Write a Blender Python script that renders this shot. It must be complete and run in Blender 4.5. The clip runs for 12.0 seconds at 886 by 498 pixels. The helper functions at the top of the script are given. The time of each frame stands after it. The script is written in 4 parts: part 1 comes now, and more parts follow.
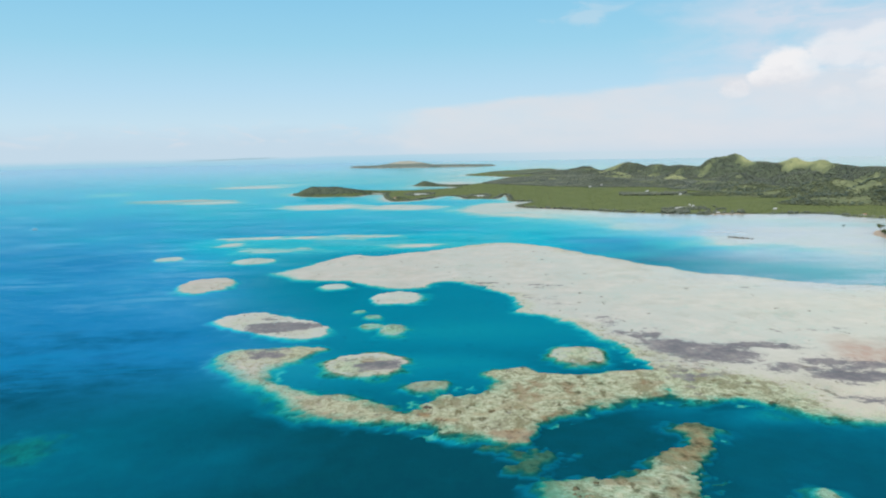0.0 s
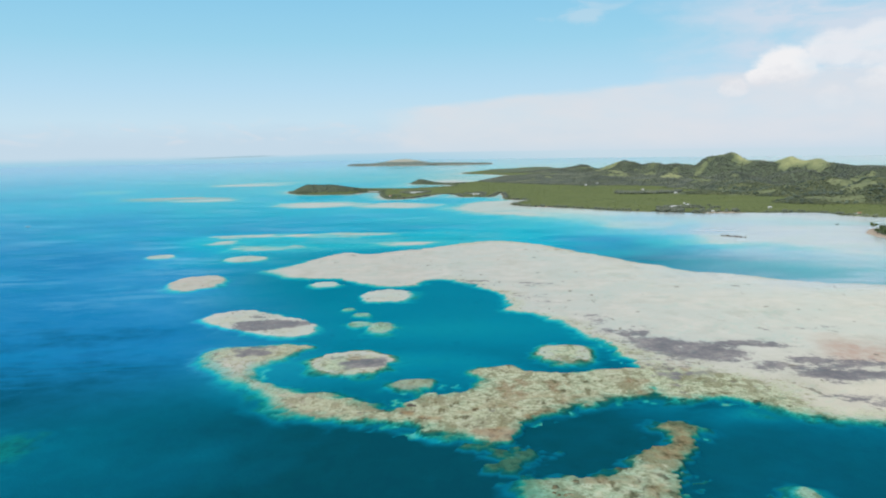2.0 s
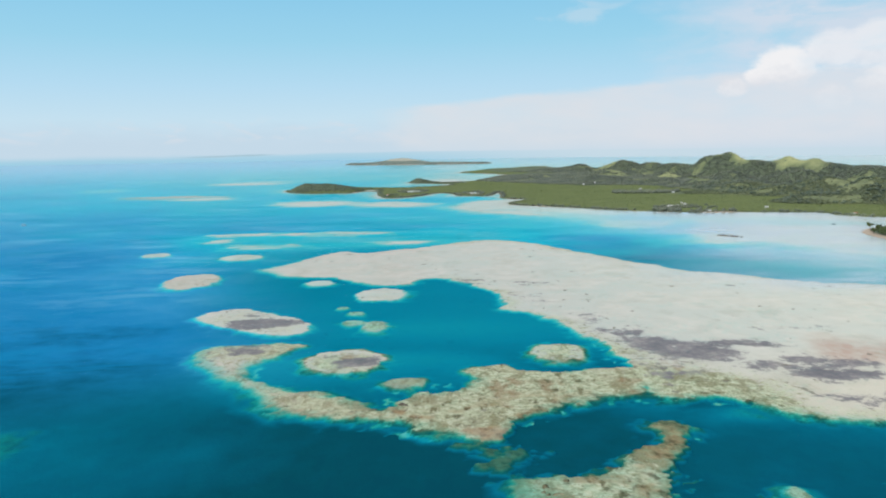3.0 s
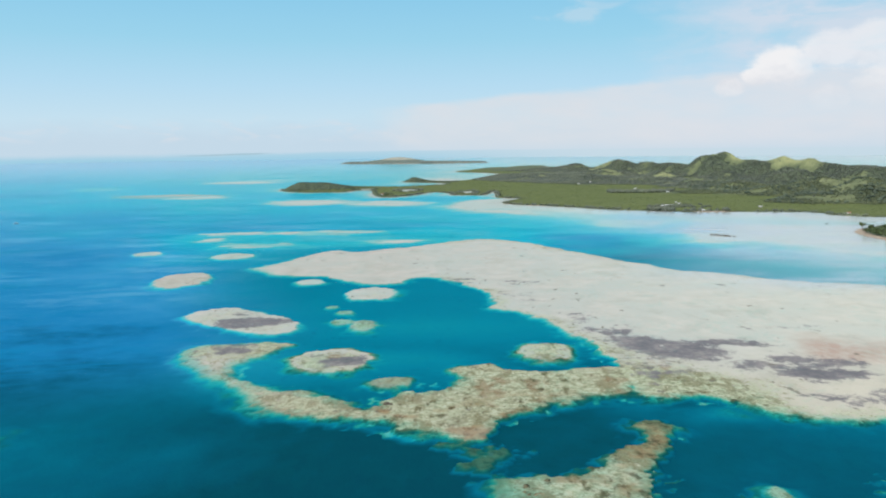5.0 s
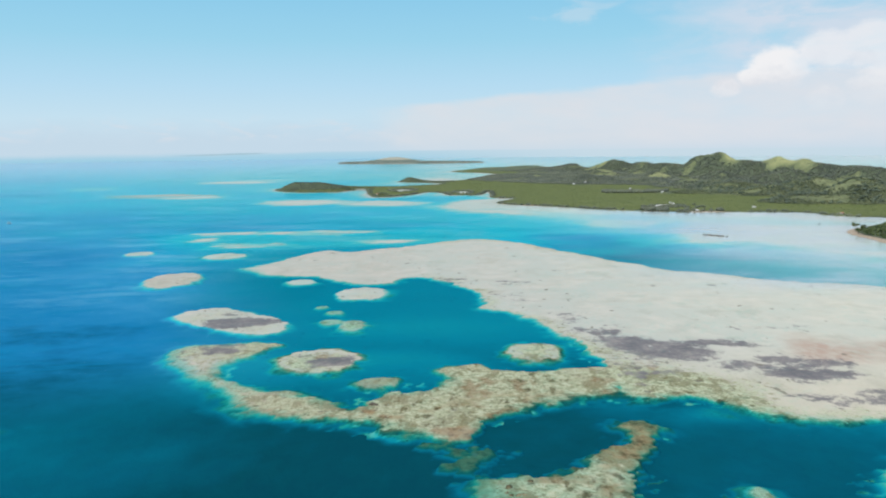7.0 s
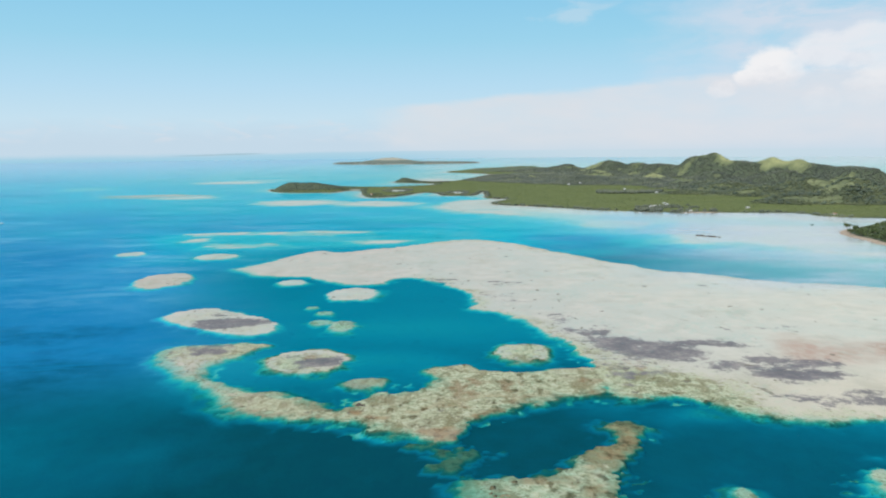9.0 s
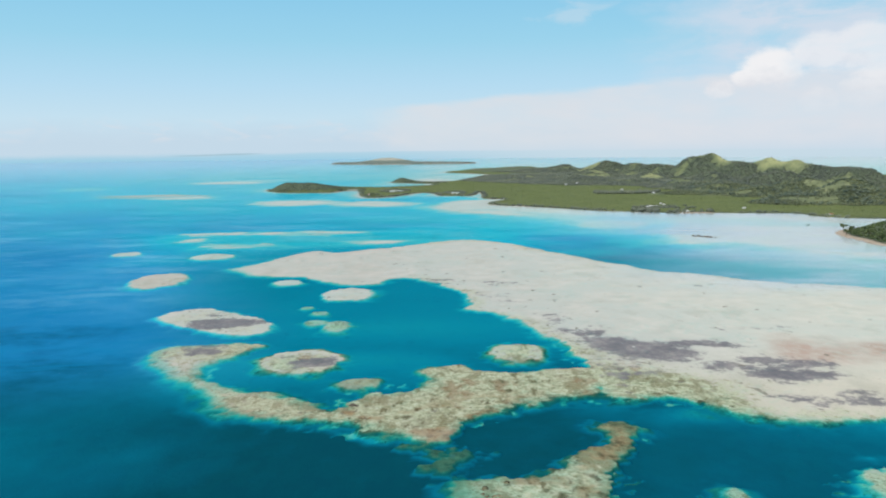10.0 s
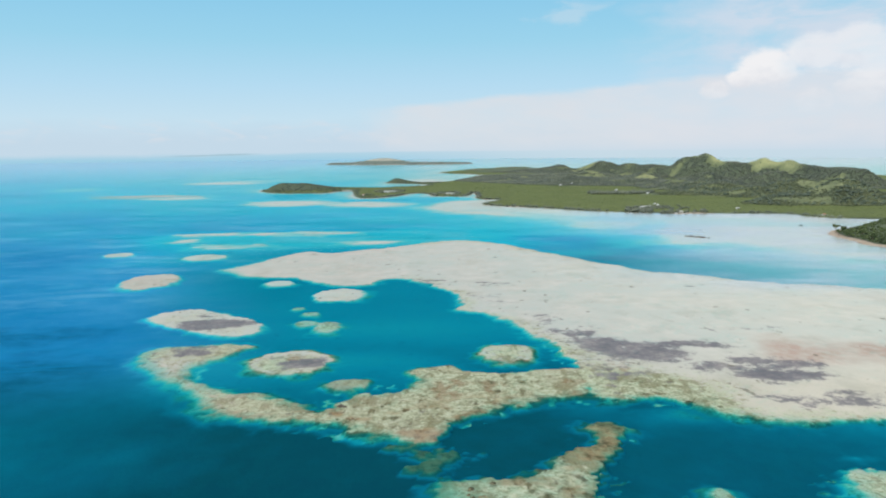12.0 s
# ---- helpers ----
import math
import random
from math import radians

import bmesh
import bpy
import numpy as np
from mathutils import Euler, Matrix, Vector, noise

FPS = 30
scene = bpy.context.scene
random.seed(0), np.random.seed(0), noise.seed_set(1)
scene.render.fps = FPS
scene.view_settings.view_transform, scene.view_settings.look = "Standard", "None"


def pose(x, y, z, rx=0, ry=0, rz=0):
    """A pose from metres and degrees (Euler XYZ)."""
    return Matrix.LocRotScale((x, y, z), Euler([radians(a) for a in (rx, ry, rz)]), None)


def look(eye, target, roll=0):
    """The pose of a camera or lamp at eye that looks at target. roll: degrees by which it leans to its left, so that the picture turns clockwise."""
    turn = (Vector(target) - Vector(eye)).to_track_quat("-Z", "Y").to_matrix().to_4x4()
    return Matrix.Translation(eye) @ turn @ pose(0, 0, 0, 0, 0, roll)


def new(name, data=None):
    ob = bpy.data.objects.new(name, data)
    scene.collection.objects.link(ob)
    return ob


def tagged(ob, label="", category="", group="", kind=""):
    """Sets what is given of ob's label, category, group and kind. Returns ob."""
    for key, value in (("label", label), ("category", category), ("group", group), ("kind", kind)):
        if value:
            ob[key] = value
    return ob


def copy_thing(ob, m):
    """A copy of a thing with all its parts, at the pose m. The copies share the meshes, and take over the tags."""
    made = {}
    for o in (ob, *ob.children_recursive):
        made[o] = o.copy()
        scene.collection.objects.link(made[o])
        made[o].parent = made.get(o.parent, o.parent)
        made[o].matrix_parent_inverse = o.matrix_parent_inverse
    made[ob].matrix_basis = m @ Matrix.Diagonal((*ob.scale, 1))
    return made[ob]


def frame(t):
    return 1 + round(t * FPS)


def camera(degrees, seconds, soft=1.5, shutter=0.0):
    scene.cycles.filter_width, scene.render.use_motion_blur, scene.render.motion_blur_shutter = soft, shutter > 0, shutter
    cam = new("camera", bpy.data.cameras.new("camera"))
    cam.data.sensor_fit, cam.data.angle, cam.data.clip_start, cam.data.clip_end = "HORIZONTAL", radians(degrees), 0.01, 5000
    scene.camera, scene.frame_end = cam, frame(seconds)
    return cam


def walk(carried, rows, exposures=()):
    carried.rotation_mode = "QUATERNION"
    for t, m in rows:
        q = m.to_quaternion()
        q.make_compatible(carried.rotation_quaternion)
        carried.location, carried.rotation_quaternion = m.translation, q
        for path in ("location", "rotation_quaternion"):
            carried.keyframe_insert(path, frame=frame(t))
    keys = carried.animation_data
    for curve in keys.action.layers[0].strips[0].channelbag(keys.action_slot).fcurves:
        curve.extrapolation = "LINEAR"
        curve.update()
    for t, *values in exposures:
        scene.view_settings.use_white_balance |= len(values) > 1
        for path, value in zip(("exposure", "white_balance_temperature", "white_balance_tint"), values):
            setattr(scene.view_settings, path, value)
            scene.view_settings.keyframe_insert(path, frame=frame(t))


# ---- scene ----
cam = camera(60.0, 12.0, soft=2.0)
# seconds, place, yaw, pitch, roll of a drone that slides sideways over the reef
ROWS = [
    (0.0, -0.05, 0.13, 79.92, 0.002, -7.424, -0.917),
    (0.5, 1.09, 0.32, 79.85, -0.020, -7.456, -0.918),
    (1.0, 2.19, 0.54, 79.75, -0.054, -7.490, -0.892),
    (1.5, 3.27, 0.77, 79.64, -0.095, -7.525, -0.851),
    (2.0, 4.32, 1.01, 79.52, -0.142, -7.558, -0.802),
    (2.5, 5.34, 1.24, 79.42, -0.192, -7.589, -0.750),
    (3.0, 6.34, 1.46, 79.33, -0.245, -7.617, -0.701),
    (5.0, 10.06, 2.12, 79.12, -0.468, -7.685, -0.561),
    (5.5, 10.93, 2.24, 79.10, -0.526, -7.691, -0.542),
    (6.0, 11.78, 2.35, 79.09, -0.584, -7.693, -0.527),
    (6.5, 12.59, 2.46, 79.08, -0.644, -7.691, -0.516),
    (7.0, 13.39, 2.55, 79.07, -0.707, -7.687, -0.506),
    (9.0, 16.34, 2.96, 78.95, -0.980, -7.654, -0.450),
    (9.5, 17.02, 3.06, 78.91, -1.055, -7.645, -0.430),
    (10.0, 17.68, 3.15, 78.87, -1.132, -7.636, -0.410),
    (10.5, 18.32, 3.22, 78.84, -1.209, -7.629, -0.393),
    (11.0, 18.94, 3.27, 78.83, -1.286, -7.622, -0.382),
    (11.5, 19.53, 3.26, 78.87, -1.360, -7.616, -0.385),
    (12.0, 20.11, 3.19, 78.96, -1.429, -7.611, -0.408),
]
walk(cam, [(t, pose(x, y, z, 90 + pitch, 0, yaw) @ pose(0, 0, 0, 0, 0, roll)) for t, x, y, z, yaw, pitch, roll in ROWS],
     exposures=[(0.0, 0.0), (12.0, 0.0)])

# ---------------------------------------------------------------- light
SUN_ELEVATION, SUN_AZIMUTH = 58.0, -130.0   # degrees; azimuth clockwise from straight ahead
sun = new("sun", bpy.data.lights.new("sun", "SUN"))
sun.data.energy, sun.data.angle, sun.data.color = 3.1, radians(0.53), (1.0, 0.97, 0.92)
ea, ee = radians(SUN_AZIMUTH), radians(SUN_ELEVATION)
sun.matrix_world = look((900 * math.sin(ea) * math.cos(ee), 900 * math.cos(ea) * math.cos(ee), 900 * math.sin(ee)), (0, 0, 0))


class Nodes:
    """Short hand for building a node tree."""

    def __init__(self, tree):
        self.tree = tree
        tree.nodes.clear()

    def add(self, kind, links=(), **values):
        n = self.tree.nodes.new(kind)
        for key, value in values.items():
            setattr(n, key, value)
        for key, value in dict(links).items():
            if isinstance(value, bpy.types.NodeSocket):
                self.tree.links.new(value, n.inputs[key])
            else:
                n.inputs[key].default_value = value
        return n

    def math(self, op, a, b=0.0, c=0.0, clamp=False):
        return self.add("ShaderNodeMath", {0: a, 1: b, 2: c}, operation=op, use_clamp=clamp).outputs[0]

    def mix(self, fac, a, b, blend="MIX"):
        n = self.add("ShaderNodeMix", {0: fac, 6: a, 7: b}, data_type="RGBA", blend_type=blend)
        return n.outputs[2]

    def noise(self, vector, scale, detail=4.0, rough=0.55, distortion=0.0):
        return self.add("ShaderNodeTexNoise", {"Vector": vector, "Scale": scale, "Detail": detail, "Roughness": rough,
                                               "Distortion": distortion}).outputs[0]

    def ramp(self, fac, stops, ease="LINEAR"):
        n = self.add("ShaderNodeValToRGB", {0: fac})
        r = n.color_ramp
        r.interpolation = ease
        while len(r.elements) < len(stops):
            r.elements.new(0.5)
        for e, (p, c) in zip(r.elements, stops):
            e.position = p
            e.color = (*c, 1) if isinstance(c, tuple) else (c, c, c, 1)
        return n.outputs[0]

    def step(self, value, low, high):
        return self.add("ShaderNodeMapRange", {0: value, 1: low, 2: high, 3: 0.0, 4: 1.0}, interpolation_type="SMOOTHSTEP").outputs[0]


def make_world():
    world = bpy.data.worlds.new("sky")
    scene.world = world
    world.use_nodes = True
    n = Nodes(world.node_tree)
    sky = n.add("ShaderNodeTexSky", sky_type="NISHITA", sun_disc=False, sun_elevation=radians(SUN_ELEVATION),
                sun_rotation=radians(SUN_AZIMUTH), air_density=1.0, dust_density=0.6, ozone_density=1.5).outputs[0]
    way = n.add("ShaderNodeTexCoord").outputs["Generated"]
    xyz = n.add("ShaderNodeSeparateXYZ", {0: way})
    az = n.math("MULTIPLY", n.math("ARCTAN2", xyz.outputs[0], xyz.outputs[1]), 57.2958)
    el = n.math("MULTIPLY", n.math("ARCSINE", xyz.outputs[2]), 57.2958)
    flat = n.add("ShaderNodeCombineXYZ", {0: n.math("MULTIPLY", az, 0.1), 1: n.math("MULTIPLY", el, 0.3)}).outputs[0]
    puff = n.noise(flat, 2.2, 7.0, 0.55)
    fine = n.noise(flat, 7.0, 6.0, 0.6)
    veil = n.noise(flat, 0.9, 4.0, 0.5)
    # long grey-white bank of cloud that climbs to one side
    round_ = n.add("ShaderNodeCombineXYZ", {0: n.math("MULTIPLY", az, 0.2), 1: n.math("MULTIPLY", el, 0.26)}).outputs[0]
    curl = n.noise(round_, 2.4, 8.0, 0.6)
    top = n.add("ShaderNodeMapRange", {0: az, 1: -6.0, 2: 20.0, 3: 2.75, 4: 4.9}).outputs[0]
    top = n.math("ADD", top, n.math("MULTIPLY", n.math("SUBTRACT", puff, 0.5), 1.1))
    bank = n.step(n.math("SUBTRACT", top, el), -0.12, 0.5)
    bank = n.math("MULTIPLY", bank, n.step(n.math("ADD", az, n.math("MULTIPLY", n.math("SUBTRACT", curl, 0.5), 4.0)), -5.0, -1.0))
    bank = n.math("MULTIPLY", bank, n.ramp(n.math("ADD", n.math("MULTIPLY", veil, 0.5), n.math("MULTIPLY", puff, 0.5)), [(0.35, 0.55), (0.6, 0.95)]))
    bank = n.math("MULTIPLY", bank, n.step(el, -1.0, 0.6))
    # thin high cloud over the heaps
    high = n.math("MULTIPLY", n.step(n.math("ADD", az, n.math("MULTIPLY", n.math("SUBTRACT", puff, 0.5), 12.0)), 13.0, 25.0),
                  n.ramp(n.noise(flat, 1.7, 6.0, 0.6, 0.4), [(0.35, 0.25), (0.55, 0.85)]))
    high = n.math("MULTIPLY", high, n.step(el, 3.0, 6.0))
    # low thin haze all round the horizon
    low = n.math("MULTIPLY", n.step(n.math("ADD", el, n.math("MULTIPLY", n.math("SUBTRACT", puff, 0.5), 3.0)), 2.2, 0.2), 0.5)
    shreds = n.math("MULTIPLY", n.step(n.noise(flat, 3.2, 6.0, 0.6, 0.5), 0.5, 0.68), n.math("MULTIPLY", n.step(el, 0.2, 0.7), n.step(el, 2.6, 1.2)))
    shreds = n.math("MULTIPLY", shreds, 0.6)
    # heaped clouds
    heaps = None
    for a, e, r in ((24.1, 5.0, 2.0), (22.4, 4.4, 1.0), (20.7, 3.75, 1.0), (26.9, 6.0, 1.9), (29.5, 6.1, 2.3), (31.5, 5.0, 2.6), (27.0, 2.9, 1.2), (29.6, 3.3, 1.6),
                    (35.0, 6.0, 3.5), (40.0, 5.5, 4.0), (52.0, 6.0, 4.0), (-60.0, 6.0, 5.0), (-95.0, 8.0, 6.0), (120.0, 9.0, 7.0), (170.0, 9.0, 7.0)):
        dx = n.math("MULTIPLY", n.math("SUBTRACT", az, a), 1 / (1.25 * r))
        dy = n.math("MULTIPLY", n.math("SUBTRACT", el, e), 1 / (0.8 * r))
        d = n.math("SUBTRACT", 1.0, n.math("SQRT", n.math("ADD", n.math("MULTIPLY", dx, dx), n.math("MULTIPLY", dy, dy))))
        heaps = d if heaps is None else n.math("MAXIMUM", heaps, d)
    heaps = n.math("ADD", heaps, n.math("ADD", n.math("MULTIPLY", n.math("SUBTRACT", curl, 0.5), 0.6),
                                        n.math("MULTIPLY", n.math("SUBTRACT", fine, 0.5), 0.35)))
    heap = n.math("MULTIPLY", n.step(heaps, 0.0, 0.42), n.ramp(n.step(n.math("ADD", el, curl), 2.6, 5.2), [(0.0, 0.25), (1.0, 0.97)]))
    heap = n.math("MULTIPLY", heap, n.ramp(n.step(n.math("ADD", az, n.math("MULTIPLY", curl, 3.0)), 25.8, 27.6), [(0.0, 1.0), (1.0, 0.62)]))
    wisp = n.math("MULTIPLY", n.step(n.math("SUBTRACT", n.noise(flat, 3.0, 6.0, 0.6, 0.6), n.math("ADD", n.math("ABSOLUTE", n.math("MULTIPLY", n.math("SUBTRACT", az, 11.0), 0.09)), n.math("ABSOLUTE", n.math("MULTIPLY", n.math("SUBTRACT", n.math("SUBTRACT", el, n.math("MULTIPLY", az, 0.12)), 8.1), 0.35)))), 0.12, 0.45), n.step(el, 4.0, 8.0))
    wisp = n.math("MULTIPLY", wisp, 0.32)
    bright = n.ramp(n.math("ADD", n.math("MULTIPLY", curl, 1.0), n.math("MULTIPLY", n.math("SUBTRACT", el, 4.5), 0.10)),
                    [(0.3, (7.5, 7.65, 8.1)), (0.6, (8.9, 8.85, 9.0))])
    # bright moist air low over the sea, clear blue above
    air = n.ramp(n.math("DIVIDE", n.math("ADD", el, 2.0), 32.0), [(0.0, (6.0, 7.3, 8.3)), (0.075, (5.9, 7.2, 8.3)), (0.125, (5.6, 7.5, 8.7)),
                                                               (0.2, (4.6, 7.1, 8.8)), (0.3, (3.3, 6.5, 8.4)), (0.4, (2.6, 5.9, 8.2)), (1.0, (1.6, 3.6, 7.0))])
    c = n.mix(n.step(el, 50.0, 12.0), sky, air)
    c = n.mix(low, c, (5.2, 6.7, 7.9, 1))
    c = n.mix(shreds, c, (6.7, 7.3, 8.0, 1))
    c = n.mix(high, c, (6.6, 7.2, 8.2, 1))
    c = n.mix(wisp, c, (7.4, 7.7, 8.1, 1))
    c = n.mix(bank, c, n.ramp(n.step(az, 5.0, 24.0), [(0.0, (7.0, 7.4, 7.9)), (1.0, (7.2, 7.5, 8.05))]))
    c = n.mix(heap, c, bright)
    # open sea beyond the sheet, up to the horizon, faded with painted haze
    sea = n.ramp(n.math("ADD", el, 1.0), [(0.05, (3.3, 6.1, 7.7)), (0.62, (4.5, 6.6, 7.9))])
    # paler to the right, the clouds' reflection put into its colour
    sea = n.mix(n.math("MULTIPLY", n.step(az, -8.0, 14.0), 0.85), sea, (6.0, 7.15, 7.95, 1))
    c = n.mix(n.step(n.math("ADD", el, n.math("MULTIPLY", n.math("SUBTRACT", puff, 0.5), n.ramp(n.step(az, -14.0, -2.0), [(0.0, 0.6), (1.0, 0.05)]))), -0.30, n.add("ShaderNodeMapRange", {0: az, 1: -22.0, 2: -2.0, 3: -0.8, 4: -0.4}).outputs[0]), c, sea)
    # a low strip of land far out on the horizon, its haze painted in
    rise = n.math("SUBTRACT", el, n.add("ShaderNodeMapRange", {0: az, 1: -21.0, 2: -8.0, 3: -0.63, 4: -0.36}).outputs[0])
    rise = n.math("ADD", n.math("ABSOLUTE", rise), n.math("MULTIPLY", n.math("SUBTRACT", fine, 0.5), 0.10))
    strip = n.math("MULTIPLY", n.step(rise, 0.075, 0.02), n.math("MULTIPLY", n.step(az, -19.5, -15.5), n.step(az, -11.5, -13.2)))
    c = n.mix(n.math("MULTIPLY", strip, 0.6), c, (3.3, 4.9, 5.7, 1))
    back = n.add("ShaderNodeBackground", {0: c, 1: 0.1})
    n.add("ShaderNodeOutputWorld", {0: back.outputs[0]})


make_world()

# ---------------------------------------------------------------- shapes of land and sea floor


def lattice(ix, iy, seed):
    h = (ix.astype(np.int64) * 374761393 + iy.astype(np.int64) * 668265263 + seed * 974711) & 0x7FFFFFFF
    h = ((h ^ (h >> 13)) * 1274126177) & 0x7FFFFFFF
    return ((h ^ (h >> 16)) & 0xFFFF) / 65535.0


def wave(x, y, size, seed=0):
    """Smooth noise between -1 and 1 with features of that many metres."""
    u, v = x / size, y / size
    ix, iy = np.floor(u), np.floor(v)
    fx, fy = u - ix, v - iy
    fx, fy = fx * fx * fx * (fx * (fx * 6 - 15) + 10), fy * fy * fy * (fy * (fy * 6 - 15) + 10)
    a, b = lattice(ix, iy, seed), lattice(ix + 1, iy, seed)
    c, d = lattice(ix, iy + 1, seed), lattice(ix + 1, iy + 1, seed)
    return 2 * ((a * (1 - fx) + b * fx) * (1 - fy) + (c * (1 - fx) + d * fx) * fy) - 1


def fbm(x, y, size, octaves=4, seed=0, gain=0.5):
    total, amp, norm = 0, 1.0, 0.0
    for k in range(octaves):
        total = total + amp * wave(x + 37 * k, y - 53 * k, size / 2 ** k, seed + k)
        norm += amp
        amp *= gain
    return total / norm


def ease(v, low, high):
    t = np.clip((v - low) / (high - low), 0, 1)
    return t * t * (3 - 2 * t)


def rounded(plan, times=2):
    p = np.array(plan, float)
    for _ in range(times):
        q = np.roll(p, -1, 0)
        p = np.stack([0.75 * p + 0.25 * q, 0.25 * p + 0.75 * q], 1).reshape(-1, 2)
    return p


def inside(plan, x, y):
    """Metres inside (plus) or outside (minus) of a closed shore line."""
    p = rounded(plan)
    best, odd = np.full(x.shape, 1e18), np.zeros(x.shape, bool)
    for (ax, ay), (bx, by) in zip(p, np.roll(p, -1, 0)):
        ex, ey = bx - ax, by - ay
        t = np.clip(((x - ax) * ex + (y - ay) * ey) / (ex * ex + ey * ey + 1e-12), 0, 1)
        best = np.minimum(best, (x - ax - t * ex) ** 2 + (y - ay - t * ey) ** 2)
        if ay != by:
            odd ^= ((ay > y) != (by > y)) & (x < ax + (y - ay) / (by - ay) * ex)
    return np.where(odd, 1, -1) * np.sqrt(best)


def oval(x, y, cx, cy, rx, ry, turn=0.0):
    """About the metres inside (plus) or outside (minus) of an oval."""
    c, s = math.cos(turn), math.sin(turn)
    u, v = (x - cx) * c + (y - cy) * s, (y - cy) * c - (x - cx) * s
    k = np.sqrt((u / rx) ** 2 + (v / ry) ** 2) + 1e-9
    g = np.sqrt((u / rx ** 2) ** 2 + (v / ry ** 2) ** 2) + 1e-9
    return np.where(k < 0.5, min(rx, ry) * (1 - k), k * (1 - k) / g)


COAST = [(-286, 1432), (-249, 1362), (-209, 1340), (-181, 1344), (-150, 1340), (-142, 1366), (-131, 1390), (-112, 1394), (-102, 1380), (-97, 1300),
         (-82, 1200), (-58, 1198), (-22, 1243), (-12, 1280), (0, 1312), (14, 1318), (32, 1290), (36, 1236), (54, 1230), (92, 1216), (100, 1310),
         (112, 1322), (108, 1255), (101, 1172), (114, 1142), (142, 1153), (122, 1116), (103, 1078), (103, 1046), (118, 1022), (153, 999),
         (180, 977), (221, 930), (250, 911), (282, 902), (300, 884), (331, 885), (375, 880), (421, 876), (444, 858), (440, 838), (466, 806),
         (490, 798), (600, 770), (760, 800), (1000, 900)]
FAR_COAST = [(1400, 1400), (1300, 2084), (900, 2450), (457, 2627), (185, 2586), (66, 2390), (77, 2290), (156, 2202), (205, 2100), (204, 1985),
             (163, 1935), (120, 1841), (77, 1748), (40, 1694), (5, 1725), (-25, 1755), (-58, 1752), (-68, 1705), (-24, 1662), (30, 1635),
             (36, 1580), (-14, 1542), (-62, 1497), (-120, 1522), (-157, 1528), (-230, 1500), (-270, 1466)]
LAND = COAST + FAR_COAST
ISLET = [(376, 669), (392, 690), (416, 708), (450, 730), (517, 745), (580, 741), (600, 680), (520, 598), (430, 545), (385, 555),
         (372, 574), (369, 591), (371, 616), (372, 640)]
FAR_ISLAND = [(-445, 3560), (-406, 3680), (-179, 3760), (94, 3720), (267, 3560), (200, 3450), (-8, 3400), (-200, 3400), (-349, 3440)]
SAND_FLATS = [(37, 1065), (28, 988), (59, 922), (96, 885), (139, 870), (168, 851), (177, 809), (172, 757), (188, 729), (214, 736), (233, 772),
              (250, 806), (272, 808), (283, 774), (259, 730), (234, 704), (219, 680), (236, 656), (214, 622), (238, 606), (278, 616),
              (290, 588), (305, 570), (340, 530), (420, 490), (600, 480), (720, 700), (482, 869), (312, 946), (188, 1037), (98, 1164)]
FLAT_NORTH = [(-117, 504), (-107, 515), (-95, 535), (-88, 562), (-67, 595), (-52, 577), (-28, 595), (-6, 610), (21, 637), (50, 654),
              (73, 640), (93, 612), (113, 568), (126, 552), (139, 518), (153, 502), (161, 478), (178, 475), (193, 459), (210, 442),
              (228, 433), (245, 428), (261, 417), (330, 385), (360, 316), (300, 236)]
FLAT_SOUTH = [(200, 213), (140, 211), (126, 212), (114, 215), (105, 221), (99, 228), (94, 234), (84, 233), (75, 235), (71, 238),
              (72, 254), (74, 271), (73, 281), (71, 298), (69, 308), (63, 320), (61, 339), (51, 355), (39, 368), (34, 371), (40, 392),
              (36, 415), (26, 433), (15, 452), (8, 463), (-6, 460), (-10, 444), (-24, 436), (-38, 446), (-50, 458), (-62, 471),
              (-72, 470), (-90, 473), (-98, 480), (-103, 489)]
HOOK_INNER = [(81, 271), (74, 271), (64, 270), (53, 265), (41, 266), (34, 271), (28, 277), (22, 275), (15, 270), (13, 265), (17, 260),
              (16, 252), (9, 246), (2, 245), (-3, 243), (-7, 238), (-9, 231), (-13, 230), (-19, 236), (-25, 240), (-33, 245),
              (-45, 249), (-54, 256), (-60, 265), (-63, 274), (-62, 281), (-56, 290), (-50, 302), (-46, 307)]
HOOK_OUTER = [(-54, 310), (-65, 311), (-76, 309), (-86, 307), (-91, 298), (-90, 288), (-81, 274), (-71, 262), (-61, 251), (-54, 239),
              (-47, 228), (-41, 223), (-29, 220), (-19, 219), (-8, 215), (0, 210), (10, 204), (16, 200), (22, 198), (27, 203),
              (27, 213), (33, 220), (40, 227), (51, 231), (61, 236), (69, 238), (77, 242)]
TONGUE = [(22, 176), (25, 180), (35, 180), (43, 181), (46, 184), (55, 190), (59, 196), (64, 199), (66, 205), (63, 212), (67, 217),
          (75, 216), (78, 209), (74, 200), (68, 191), (64, 181), (59, 165), (55, 156), (49, 149), (38, 149), (27, 154), (22, 164)]
BIG_PATCH = [(-110, 357), (-107, 373), (-93, 381), (-76, 367), (-60, 357), (-50, 339), (-54, 326), (-66, 323), (-80, 330), (-96, 344)]
# seagrass meadows on the flats: place, half lengths
MEADOWS = [(92, 299, 12, 13), (105, 290, 16, 13), (129, 301, 13, 5), (141, 276, 8, 6), (124, 266, 10, 5), (142, 258, 16, 6), (146, 231, 17, 4),
           (155, 268, 9, 4), (-76, 346, 15, 11), (-84, 363, 5, 4), (-24, 279, 7, 7), (-70, 299, 6, 5)]
